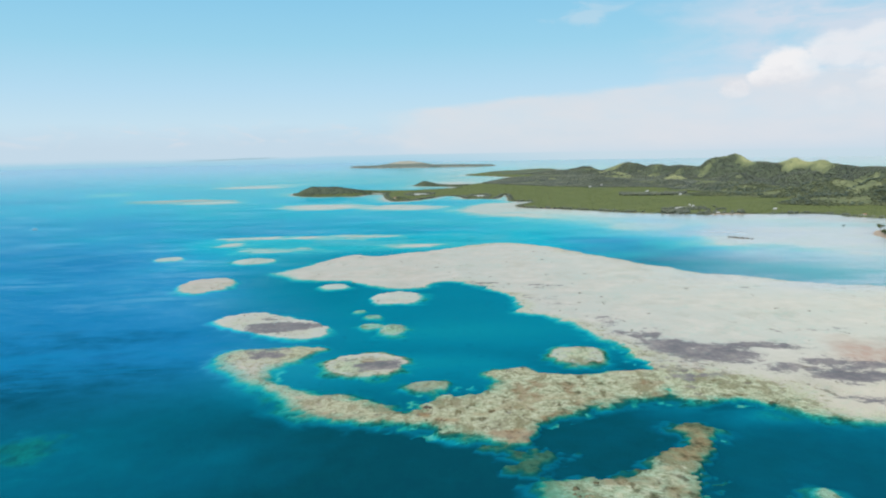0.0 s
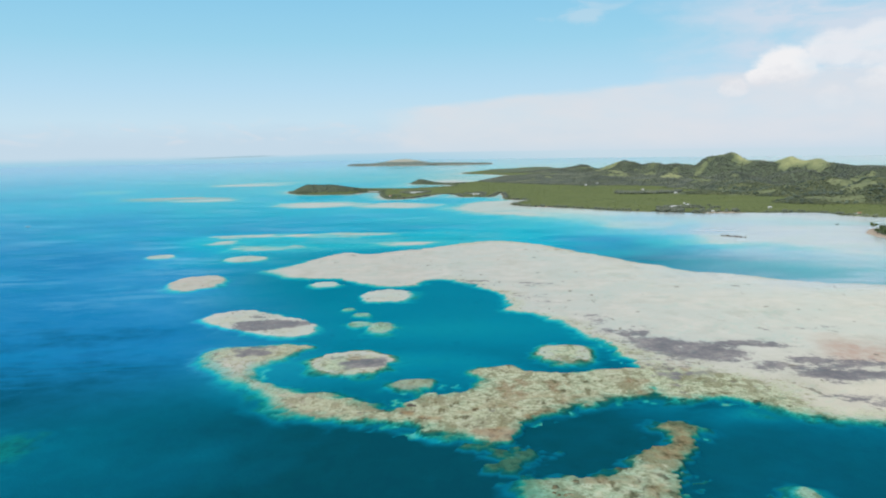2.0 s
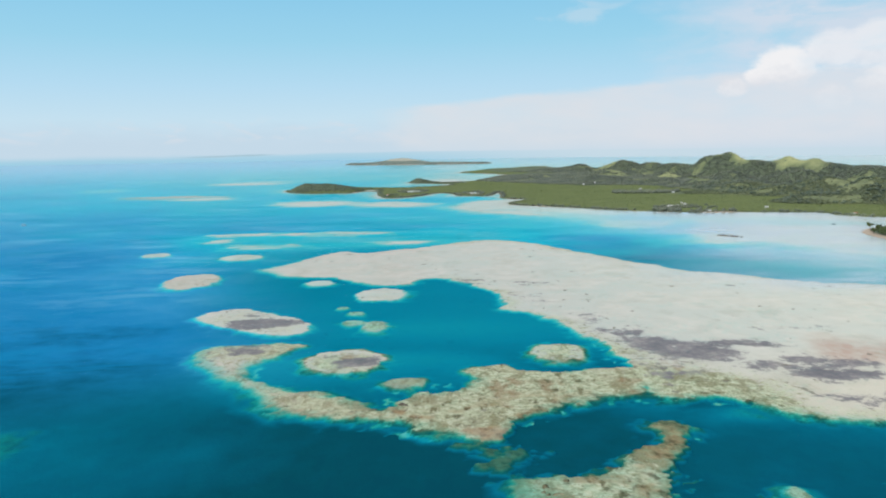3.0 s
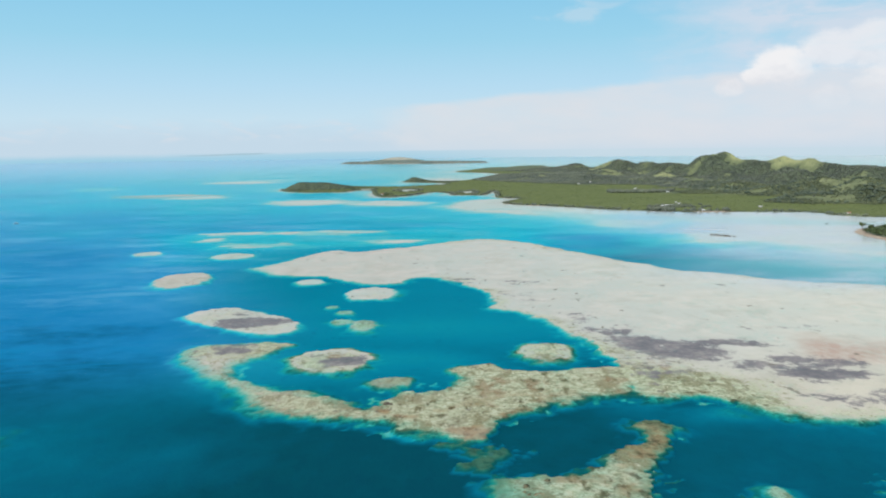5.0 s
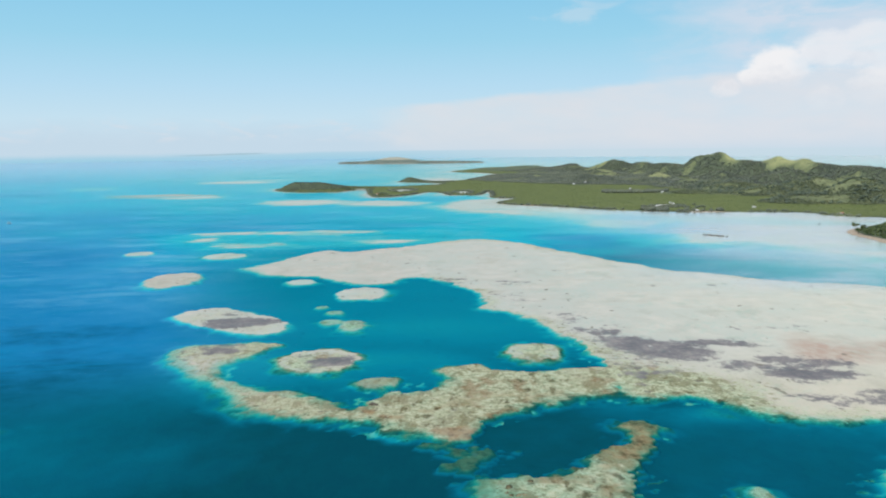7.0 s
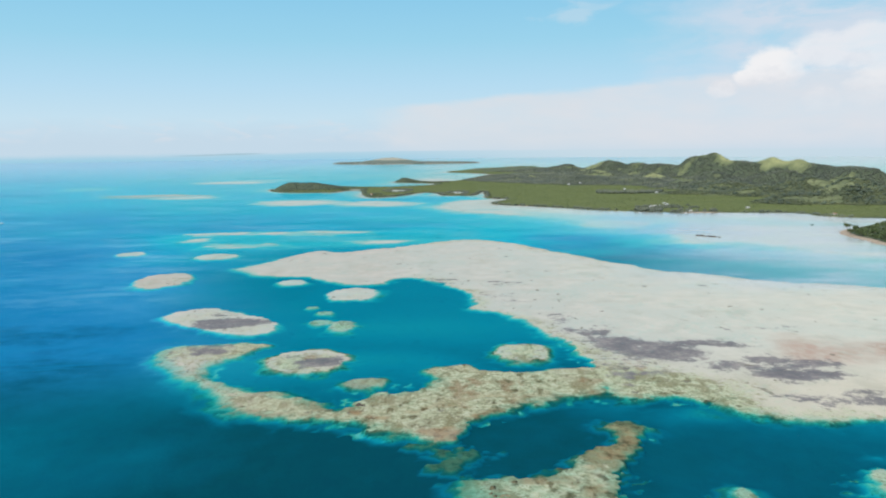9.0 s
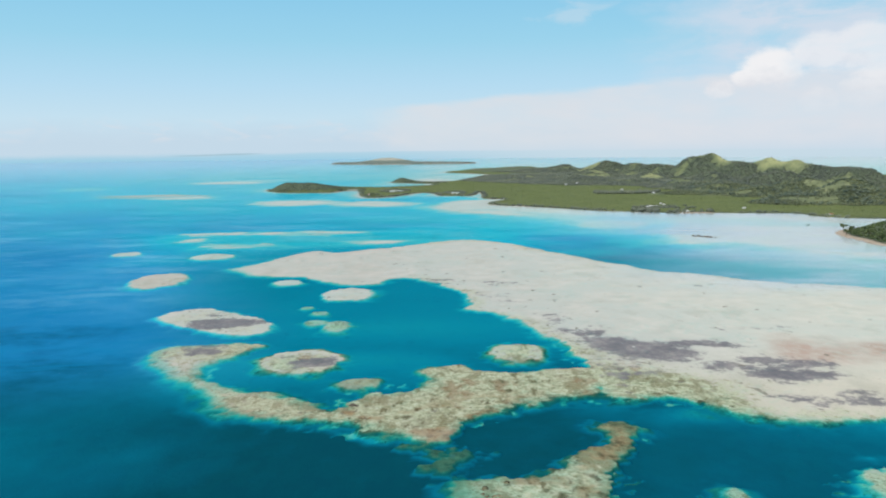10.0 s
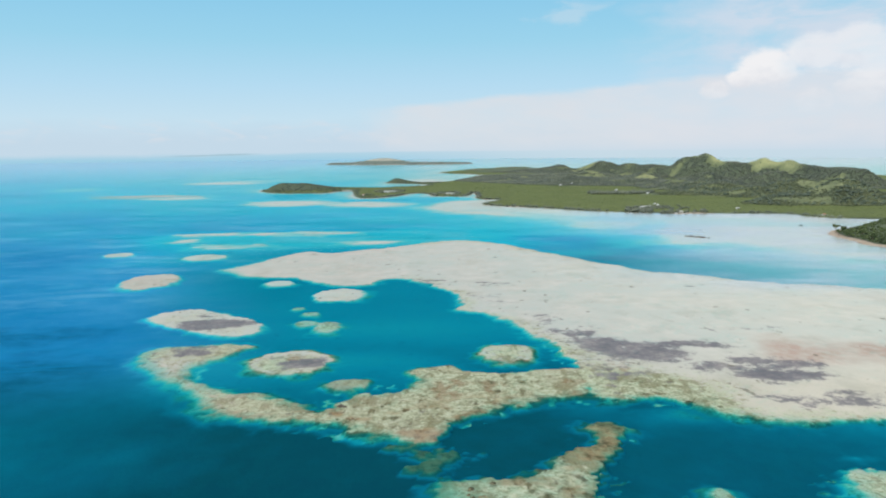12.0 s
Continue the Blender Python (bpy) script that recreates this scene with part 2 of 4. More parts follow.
# thin, broken seagrass and algae: place, half lengths
SPARSE = [(76, 348, 9, 9), (88, 264, 16, 15), (22, 452, 16, 12), (52, 398, 11, 14), (84, 322, 12, 10), (150, 321, 6, 4), (163, 326, 9, 4),
          (-38, 287, 6, 6), (-78, 296, 9, 9), (60, 440, 12, 10)]


# drifts of bare sand on the reef slopes: place, half lengths
SAND_DRIFTS = [(-62, 270, 5, 9), (-48, 258, 8, 4), (-12, 236, 7, 6), (6, 253, 9, 4), (-14, 216, 7, 2.2), (-3, 209, 7, 2.6), (8, 204, 8, 3),
               (31, 218, 7, 3), (39, 227, 7, 4), (73, 281, 5, 6), (70, 302, 4, 7), (71, 236, 9, 3), (92, 232, 11, 3), (76, 203, 4, 5),
               (40, 182, 7, 2), (65, 176, 3, 6), (115, 176, 7, 9), (83, 167, 5, 5), (-8, 246, 6, 3), (45, 303, 8, 3), (180, 474, 6, 10), (36, 224, 5, 3), (55, 234, 6, 3), (60, 188, 4, 2), (78, 196, 4, 3), (77, 187, 3, 3)]

SQUASH = 0.09   # the sea floor stands where the bend of the light at the surface shows it


def shoal(x, y):
    """1 over the bright shoal behind the reef flat."""
    s = np.maximum(oval(x, y, -75, 668, 150, 46), oval(x, y, 30, 690, 70, 40))
    return ease(s + 20 * fbm(x * 0.5, y, 60, 3, 12), -40, 25)


def bed(x, y):
    """Depth of the open sea floor."""
    d = np.hypot(x, y)
    z = -18.5 + 6.3 * ease(d, 200, 350) + 3.2 * ease(d, 420, 900) + 2.8 * ease(d, 900, 2200)
    left = ease(-x / (d + 1), 0.2, 0.55)
    z = z - 2.2 * left * ease(d, 220, 300) - 2.2 * left * ease(d, 225, 280) * (1 - ease(d, 360, 520))
    z = z + 1.5 * fbm(x, y, 140, 4, 3) + (2.2 - 1.2 * left) * fbm(x * (0.4 + 0.3 * left), y, 70, 4, 8)
    z = z + 4.0 * ease(-x, 30, 110) * (1 - ease(d, 210, 300)) - 1.2 * (1 - ease(np.abs(x + 10), 20, 60)) * (1 - ease(d, 190, 230))
    z = z - 1.8 * np.exp(-((x + 108) / 36) ** 2 - ((y - 322) / 50) ** 2) + 1.5 * np.exp(-((x + 140) / 45) ** 2 - ((y - 222) / 36) ** 2) + 2.2 * ease(x, 50, 85) * (1 - ease(y, 205, 235)) + (2.0 + 2.0 * fbm(x, y, 12, 3, 18)) * np.exp(-((x + 55) / 26) ** 2 - ((y - 196) / 16) ** 2)
    z = z + (7.0 + 5 * fbm(x, y, 10, 3, 26)) * np.exp(-((x - 94) / 13) ** 2 - ((y - 222) / 7) ** 2) + (6.5 + 5 * fbm(x, y, 10, 3, 27)) * np.exp(-((x - 70) / 9) ** 2 - ((y - 228) / 5.5) ** 2)
    z = z + (2.2 + 4 * fbm(x, y, 12, 3, 28)) * ease(x, 95, 125) * (1 - ease(x, 190, 230)) * ease(y, 198, 210) * (1 - ease(y, 216, 224))
    z = z + (0.3 + 3.2 * fbm(x * 0.45, y, 30, 4, 14)) * ease(x, 0, 120) * ease(y, 440, 560) * (1 - ease(y, 1000, 1300))
    z = z + 1.6 * ease(oval(x, y, -380, 1240, 330, 220) + 50 * fbm(x, y, 200, 3, 15), -150, 60)
    z = z + 2.2 * ease(d, 1300, 1700) * ease(x, -1200, -100)
    z = z + 3.2 * ease(oval(x, y, -18, 262, 58, 34), -14, 10) + 1.2 * ease(oval(x, y, 0, 340, 90, 90), -30, 20)
    z = z + 1.3 * ease(oval(x, y, -40, 560, 170, 90), -60, 30)
    z = z + 2.6 * ease(d, 620, 760) * ease(x, -200, 120) - 4.0 * ease(d, 2200, 2800) * ease(x, 0, 400)
    shelf = ease(x + 40 * fbm(x * 0.4, y, 80, 4, 19), 130, 380) * ease(y, 300, 430)
    z = z + (-1.5 - 3.8 * (1 - 0.55 * ease(x, 190, 380)) * (1 - ease(y - 0.12 * x + 30 * fbm(x * 0.4, y, 60, 3, 20), 500, 610)) - z) * 0.93 * shelf
    z = z + (-5.6 + 1.8 * fbm(x * 0.5, y, 25, 3, 16) - z) * 0.95 * shoal(x, y)
    return np.minimum(z, -1.3)


def cover(x, y):
    """Scattered coral on the open sea floor."""
    return (1.35 - 0.6 * ease(fbm(x * 0.6, y, 40, 4, 25), 0.05, 0.5)) * (1 - 0.95 * ease(np.hypot(x, y), 215, 290))


def open_sea(x, y):
    """1 where the open sea's blue, with sky reflection painted in, is used, 0 in the green lagoon."""
    d = np.hypot(x, y)
    return (1 - 0.1 * shoal(x, y)) * np.maximum(ease(-x / (d + 1) + 0.12 * fbm(x, y, 120, 3, 23), 0.12, 0.36) * ease(d, 235, 330), 0.85 * ease(d + 60 * fbm(x, y, 100, 3, 24), 520, 700))


def whole(keep):
    """The part of a mask that hangs together with its middle."""
    ny, nx = keep.shape
    grown = np.zeros_like(keep)
    grown[ny // 2 - 2:ny // 2 + 3, nx // 2 - 2:nx // 2 + 3] = True
    grown &= keep
    while True:
        wide = grown.copy()
        wide[1:] |= grown[:-1]
        wide[:-1] |= grown[1:]
        wide[:, 1:] |= grown[:, :-1]
        wide[:, :-1] |= grown[:, 1:]
        wide &= keep
        if (wide == grown).all():
            return grown
        grown = wide


def grid(name, z, axes, keep, material, layers, smooth=True):
    """A height field as a mesh object; faces whose corners are not to be kept are left out."""
    xs, ys = axes
    nx, ny = len(xs), len(ys)
    gx, gy = np.meshgrid(xs, ys)
    index = np.arange(nx * ny).reshape(ny, nx)
    quads = np.stack([index[:-1, :-1], index[:-1, 1:], index[1:, 1:], index[1:, :-1]], -1).reshape(-1, 4)
    k = keep.ravel()
    quads = quads[k[quads].any(1)]
    used = np.unique(quads)
    renum = np.full(nx * ny, -1)
    renum[used] = np.arange(len(used))
    quads = renum[quads]
    me = bpy.data.meshes.new(name)
    co = np.stack([gx.ravel(), gy.ravel(), z.ravel()], 1)[used].astype(np.float32)
    me.vertices.add(len(co))
    me.vertices.foreach_set("co", co.ravel())
    me.loops.add(quads.size)
    me.loops.foreach_set("vertex_index", quads.ravel().astype(np.int32))
    me.polygons.add(len(quads))
    me.polygons.foreach_set("loop_start", np.arange(0, quads.size, 4, dtype=np.int32))
    me.polygons.foreach_set("use_smooth", np.full(len(quads), smooth))
    me.update(calc_edges=True)
    for key, values in layers.items():
        a = me.attributes.new(key, "FLOAT", "POINT")
        a.data.foreach_set("value", np.broadcast_to(values, gx.shape).ravel()[used].astype(np.float32))
    me.materials.append(material)
    return new(name, me)


# ---------------------------------------------------------------- materials


def material(name):
    m = bpy.data.materials.new(name)
    m.use_nodes = True
    return m, Nodes(m.node_tree)


def surface(n, color, rough=0.9, bump=None, strength=0.4, distance=0.3, specular=0.2, metal=0.0):
    links = {"Base Color": color, "Roughness": rough, "Specular IOR Level": specular, "Metallic": metal}
    if bump is not None:
        links["Normal"] = n.add("ShaderNodeBump", {"Height": bump, "Strength": strength, "Distance": distance}).outputs[0]
    b = n.add("ShaderNodeBsdfPrincipled", links)
    n.add("ShaderNodeOutputMaterial", {0: b.outputs[0]})


def sea_floor_material():
    """Sand, rubble, coral and seagrass; the water over it takes the red out with its depth."""
    m, n = material("sea_floor")
    at = n.add("ShaderNodeNewGeometry").outputs["Position"]
    depth = n.add("ShaderNodeAttribute", attribute_name="depth").outputs["Fac"]
    coral = n.add("ShaderNodeAttribute", attribute_name="coral").outputs["Fac"]
    weed = n.add("ShaderNodeAttribute", attribute_name="weed").outputs["Fac"]
    rust = n.add("ShaderNodeAttribute", attribute_name="rust").outputs["Fac"]
    big, mid, small, tiny = n.noise(at, 0.03, 4), n.noise(at, 0.09, 6, 0.62), n.noise(at, 0.36, 7, 0.7), n.noise(at, 1.3, 5, 0.7)
    sand = n.ramp(mid, [(0.3, (0.44, 0.462, 0.425)), (0.5, (0.497, 0.515, 0.472)), (0.7, (0.545, 0.548, 0.508))])
    sand = n.mix(n.step(big, 0.42, 0.62), sand, (0.47, 0.508, 0.472, 1))
    south = n.step(n.add("ShaderNodeSeparateXYZ", {0: at}).outputs[1], 300.0, 235.0)
    sand = n.mix(n.math("MULTIPLY", south, 0.7), sand, n.ramp(mid, [(0.3, (0.49, 0.475, 0.40)), (0.7, (0.56, 0.545, 0.47))]))
    # sand colour scaled slightly paler with growing x
    sand = n.mix(1.0, sand, n.ramp(n.step(n.add("ShaderNodeSeparateXYZ", {0: at}).outputs[0], 20.0, 230.0), [(0.0, (0.93, 0.93, 0.94)), (1.0, (1.06, 1.05, 1.03))]), "MULTIPLY")
    # cream rubble with brown and olive coral
    grit = n.noise(at, 0.8, 6, 0.66)
    along = n.add("ShaderNodeVectorMath", {0: at, 1: (1.0, 0.6, 1.0)}, operation="MULTIPLY").outputs[0]
    clump = n.noise(along, 0.24, 5, 0.6)
    rubble = n.ramp(small, [(0.34, (0.195, 0.21, 0.13)), (0.43, (0.31, 0.35, 0.245)), (0.5, (0.395, 0.435, 0.315)), (0.6, (0.48, 0.52, 0.40))])
    # broad olive and rusty beds of coral, with pale rubble between
    bedding = n.noise(along, 0.11, 5, 0.65, 0.4)
    olive = n.ramp(grit, [(0.38, (0.13, 0.13, 0.075)), (0.62, (0.27, 0.275, 0.165))])
    rubble = n.mix(n.math("MULTIPLY", n.step(bedding, 0.52, 0.60), 0.75), rubble, olive)
    rusty = n.noise(n.add("ShaderNodeVectorMath", {0: along, 1: (61.0, 17.0, 0.0)}, operation="ADD").outputs[0], 0.075, 4, 0.6)
    rubble = n.mix(n.math("MULTIPLY", n.step(rusty, 0.57, 0.65), 0.65), rubble, n.ramp(grit, [(0.4, (0.17, 0.115, 0.065)), (0.6, (0.33, 0.245, 0.15))]))
    rubble = n.mix(n.math("MULTIPLY", n.step(grit, 0.535, 0.60), 0.5), rubble, (0.12, 0.118, 0.062, 1))
    rubble = n.mix(n.math("MULTIPLY", n.step(clump, 0.57, 0.62), 0.75), rubble, n.ramp(grit, [(0.4, (0.12, 0.12, 0.065)), (0.6, (0.235, 0.245, 0.145))]))
    rubble = n.mix(n.math("MULTIPLY", n.step(tiny, 0.57, 0.66), 0.5), rubble, (0.60, 0.62, 0.465, 1))
    fac = n.step(n.math("ADD", coral, n.math("MULTIPLY", n.math("SUBTRACT", small, 0.5), 1.6)), 0.25, 0.75)
    rubble = n.mix(n.step(n.math("ADD", coral, n.math("ADD", n.math("MULTIPLY", n.math("SUBTRACT", clump, 0.5), 2.0), n.math("MULTIPLY", n.math("SUBTRACT", small, 0.5), 0.8))), 1.05, 1.5), rubble, (0.08, 0.083, 0.048, 1))
    top = n.mix(fac, sand, rubble)
    brown = n.ramp(n.math("ADD", n.math("MULTIPLY", small, 0.5), n.math("MULTIPLY", clump, 0.5)), [(0.38, (0.40, 0.335, 0.20)), (0.5, (0.29, 0.215, 0.125)), (0.6, (0.12, 0.092, 0.05))])
    pink = n.mix(coral, (0.43, 0.355, 0.305, 1), brown)
    top = n.mix(n.math("MULTIPLY", rust, n.ramp(clump, [(0.36, 0.5), (0.56, 1.0)])), top, pink)
    grass = n.ramp(n.math("ADD", n.math("MULTIPLY", small, 0.4), n.math("MULTIPLY", mid, 0.6)), [(0.35, (0.122, 0.128, 0.150)), (0.5, (0.175, 0.177, 0.196)), (0.62, (0.27, 0.26, 0.26))])
    ragged = n.math("ADD", n.math("MULTIPLY", n.math("SUBTRACT", small, 0.5), 2.8), n.math("MULTIPLY", n.math("SUBTRACT", clump, 0.5), 2.0))
    top = n.mix(n.math("MULTIPLY", n.step(n.math("ADD", weed, ragged), 0.12, 0.86), 0.92), top, grass)
    specks = n.step(n.math("ADD", n.noise(along, 0.15, 4, 0.55), n.math("MULTIPLY", big, 0.25)), 0.785, 0.82)
    top = n.mix(n.math("MULTIPLY", specks, 0.75), top, (0.17, 0.165, 0.14, 1))
    smudge = n.step(n.noise(along, 0.045, 5, 0.7), 0.53, 0.66)
    top = n.mix(n.math("MULTIPLY", smudge, 0.22), top, (0.30, 0.31, 0.26, 1))
    # what the water lets through by its depth, and its own blue
    top = n.mix(n.math("MULTIPLY", n.step(depth, 7.0, 14.0), 0.85), top, (0.20, 0.21, 0.16, 1))
    d = n.math("MULTIPLY", depth, n.math("ADD", 0.97, n.math("MULTIPLY", n.math("SUBTRACT", mid, 0.5), 0.22)))
    streaks = n.add("ShaderNodeVectorMath", {0: at, 1: (0.55, 1.0, 1.0)}, operation="MULTIPLY").outputs[0]
    far_out = n.add("ShaderNodeAttribute", attribute_name="open_sea").outputs["Fac"]
    swell = n.math("MULTIPLY", n.math("SUBTRACT", n.noise(streaks, 0.04, 6, 0.7, 0.3), 0.5), n.math("MULTIPLY", far_out, 0.45))
    d = n.math("MULTIPLY", d, n.math("ADD", 1.0, swell))
    d = n.math("MAXIMUM", n.math("SUBTRACT", d, 0.45), 0.0)
    left = n.add("ShaderNodeCombineXYZ", {k: n.math("EXPONENT", n.math("MULTIPLY", d, -rate)) for k, rate in enumerate((0.60, 0.118, 0.108))}).outputs[0]
    lost = n.add("ShaderNodeVectorMath", {0: (1, 1, 1), 1: left}, operation="SUBTRACT").outputs[0]
    deepness = n.math("DIVIDE", d, 18.0)
    teal = n.ramp(deepness, [(0.0, (0.006, 0.22, 0.25)), (0.16, (0.004, 0.25, 0.29)), (0.4, (0.003, 0.182, 0.30)), (0.6, (0.002, 0.155, 0.30)), (0.8, (0.002, 0.090, 0.18)), (1.0, (0.002, 0.049, 0.09))])
    # ocean blue is lightened to hold the sky's reflection off the waves
    ocean = n.ramp(deepness, [(0.0, (0.006, 0.36, 0.64)), (0.33, (0.008, 0.335, 0.62)), (0.45, (0.018, 0.27, 0.56)), (0.6, (0.032, 0.255, 0.56)), (0.8, (0.012, 0.19, 0.455)), (1.0, (0.002, 0.04, 0.10))])
    # dark coral throws little light back into the water over it
    dim = n.math("MULTIPLY", n.step(coral, 0.4, 1.1), n.step(depth, 14.0, 9.0))
    teal = n.mix(n.math("MULTIPLY", dim, 0.75), teal, (0.004, 0.075, 0.095, 1))
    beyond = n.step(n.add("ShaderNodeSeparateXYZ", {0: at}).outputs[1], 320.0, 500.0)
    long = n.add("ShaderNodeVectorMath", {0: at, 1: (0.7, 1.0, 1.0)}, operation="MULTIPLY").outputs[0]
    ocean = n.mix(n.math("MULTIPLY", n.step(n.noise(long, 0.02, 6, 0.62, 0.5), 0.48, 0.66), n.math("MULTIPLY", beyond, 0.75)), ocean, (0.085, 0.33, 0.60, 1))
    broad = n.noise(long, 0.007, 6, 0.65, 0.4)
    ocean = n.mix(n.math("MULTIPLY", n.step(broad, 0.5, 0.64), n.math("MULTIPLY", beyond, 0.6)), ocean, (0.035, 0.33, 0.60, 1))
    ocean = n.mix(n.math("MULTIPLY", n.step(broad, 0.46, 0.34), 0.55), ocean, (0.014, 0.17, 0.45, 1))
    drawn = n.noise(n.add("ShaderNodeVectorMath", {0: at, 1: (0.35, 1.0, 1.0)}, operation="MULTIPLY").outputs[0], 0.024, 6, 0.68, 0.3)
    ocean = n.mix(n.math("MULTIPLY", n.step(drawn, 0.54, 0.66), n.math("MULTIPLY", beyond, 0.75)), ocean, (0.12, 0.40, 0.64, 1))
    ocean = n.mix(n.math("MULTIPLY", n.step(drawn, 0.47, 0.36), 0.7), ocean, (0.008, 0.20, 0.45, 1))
    dapple = n.noise(long, 0.085, 5, 0.65)
    ocean = n.mix(n.math("MULTIPLY", n.step(dapple, 0.53, 0.66), 0.35), ocean, (0.012, 0.19, 0.42, 1))
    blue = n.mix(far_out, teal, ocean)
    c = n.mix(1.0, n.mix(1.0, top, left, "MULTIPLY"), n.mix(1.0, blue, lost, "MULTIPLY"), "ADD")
    surface(n, c, 0.95, n.math("ADD", small, n.math("MULTIPLY", tiny, 0.5)), 0.5, 0.5, 0.0)
    return m


def water_material():
    m, n = material("sea_water")
    at = n.add("ShaderNodeNewGeometry").outputs["Position"]
    squash = n.add("ShaderNodeVectorMath", {0: at, 1: (1.0, 0.55, 1.0)}, operation="MULTIPLY").outputs[0]
    ripple = n.math("ADD", n.noise(squash, 0.35, 5, 0.6), n.math("MULTIPLY", n.noise(squash, 0.03, 3), 2.0))
    normal = n.add("ShaderNodeBump", {"Height": ripple, "Strength": 0.06, "Distance": 0.5}).outputs[0]
    streak = n.add("ShaderNodeVectorMath", {0: at, 1: (0.5, 1.0, 1.0)}, operation="MULTIPLY").outputs[0]
    wind = n.noise(streak, 0.008, 5, 0.6, 0.2)
    calm = n.add("ShaderNodeAttribute", attribute_name="calm").outputs["Fac"]
    rough = n.math("ADD", n.ramp(wind, [(0.35, 0.07), (0.65, 0.13)]), n.math("MULTIPLY", n.math("MAXIMUM", calm, 0.0), 0.14))
    gloss = n.add("ShaderNodeBsdfGlossy", {"Color": (1, 1, 1, 1), "Roughness": rough, "Normal": normal})
    clear = n.add("ShaderNodeBsdfTransparent", {"Color": (1, 1, 1, 1)})
    power = n.math("SUBTRACT", n.math("SUBTRACT", 6.8, n.math("MULTIPLY", wind, 2.6)), n.math("MULTIPLY", calm, n.ramp(n.noise(streak, 0.03, 5, 0.6, 0.2), [(0.35, 4.1), (0.6, 4.8)])))
    power = n.math("MAXIMUM", power, 0.45)
    fresnel = n.add("ShaderNodeFresnel", {"IOR": 1.33}).outputs[0]
    fac = n.math("POWER", fresnel, power)
    mixed = n.add("ShaderNodeMixShader", {0: fac, 1: clear.outputs[0], 2: gloss.outputs[0]})
    n.add("ShaderNodeOutputMaterial", {0: mixed.outputs[0]})
    return m


def land_material():
    m, n = material("grassy_ground")
    at = n.add("ShaderNodeNewGeometry").outputs["Position"]
    kind = n.add("ShaderNodeAttribute", attribute_name="wood").outputs["Fac"]
    beach = n.add("ShaderNodeAttribute", attribute_name="beach").outputs["Fac"]
    marsh = n.add("ShaderNodeAttribute", attribute_name="marsh").outputs["Fac"]
    big, mid, small = n.noise(at, 0.008, 4), n.noise(at, 0.035, 5, 0.6), n.noise(at, 0.2, 5, 0.7)
    grass = n.ramp(mid, [(0.3, (0.125, 0.15, 0.08)), (0.5, (0.165, 0.19, 0.095)), (0.65, (0.235, 0.255, 0.13))])
    bright = n.add("ShaderNodeAttribute", attribute_name="open").outputs["Fac"]
    grass = n.mix(n.math("MULTIPLY", bright, n.ramp(mid, [(0.3, 0.55), (0.55, 1.0)])), grass, (0.345, 0.355, 0.165, 1))
    wood = n.ramp(small, [(0.3, (0.09, 0.112, 0.068)), (0.7, (0.13, 0.155, 0.095))])
    c = n.mix(n.step(n.math("ADD", kind, n.math("MULTIPLY", n.math("SUBTRACT", small, 0.5), 0.6)), 0.4, 0.65), grass, wood)
    mud = n.ramp(small, [(0.3, (0.105, 0.135, 0.045)), (0.7, (0.155, 0.18, 0.065))])
    c = n.mix(marsh, c, mud)
    c = n.mix(n.step(beach, 0.3, 0.7), c, n.ramp(small, [(0.3, (0.30, 0.235, 0.165)), (0.7, (0.50, 0.42, 0.32))]))
    surface(n, c, 0.95, n.math("ADD", small, mid), 0.6, 1.5, 0.1)
    return m


def hazy_scrub_material():
    m, n = material("hazy_scrub")
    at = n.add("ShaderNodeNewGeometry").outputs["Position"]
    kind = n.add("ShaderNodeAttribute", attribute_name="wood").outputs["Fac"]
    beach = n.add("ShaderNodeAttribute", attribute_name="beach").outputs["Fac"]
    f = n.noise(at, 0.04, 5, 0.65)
    # both tones paled and greyed in the base colour to stand in for haze
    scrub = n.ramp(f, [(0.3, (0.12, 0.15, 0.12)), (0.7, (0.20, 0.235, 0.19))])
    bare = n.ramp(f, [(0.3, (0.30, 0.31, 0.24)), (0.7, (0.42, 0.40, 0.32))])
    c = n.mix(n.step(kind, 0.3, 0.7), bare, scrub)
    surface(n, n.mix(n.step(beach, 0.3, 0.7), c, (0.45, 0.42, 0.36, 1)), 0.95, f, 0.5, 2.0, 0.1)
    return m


def leaf_material(name, dark, light):
    m, n = material(name)
    at = n.add("ShaderNodeNewGeometry")
    each = at.outputs["Random Per Island"]
    small = n.noise(at.outputs["Position"], 0.8, 3, 0.7)
    c = n.mix(each, (*dark, 1), (*light, 1))
    c = n.mix(n.math("MULTIPLY", n.step(small, 0.4, 0.7), 0.25), c, (dark[0] * 0.6, dark[1] * 0.6, dark[2] * 0.6, 1))
    patchy = n.noise(at.outputs["Position"], 0.025, 4, 0.6)
    c = n.mix(n.math("MULTIPLY", n.step(patchy, 0.5, 0.68), 0.45), c, (dark[0] * 0.7, dark[1] * 0.75, dark[2], 1))
    c = n.mix(n.math("MULTIPLY", n.step(patchy, 0.47, 0.36), 0.6), c, (light[0] * 1.25, light[1] * 1.25, light[2] * 1.1, 1))
    surface(n, c, 0.8, small, 0.8, 0.8, 0.15)
    return m


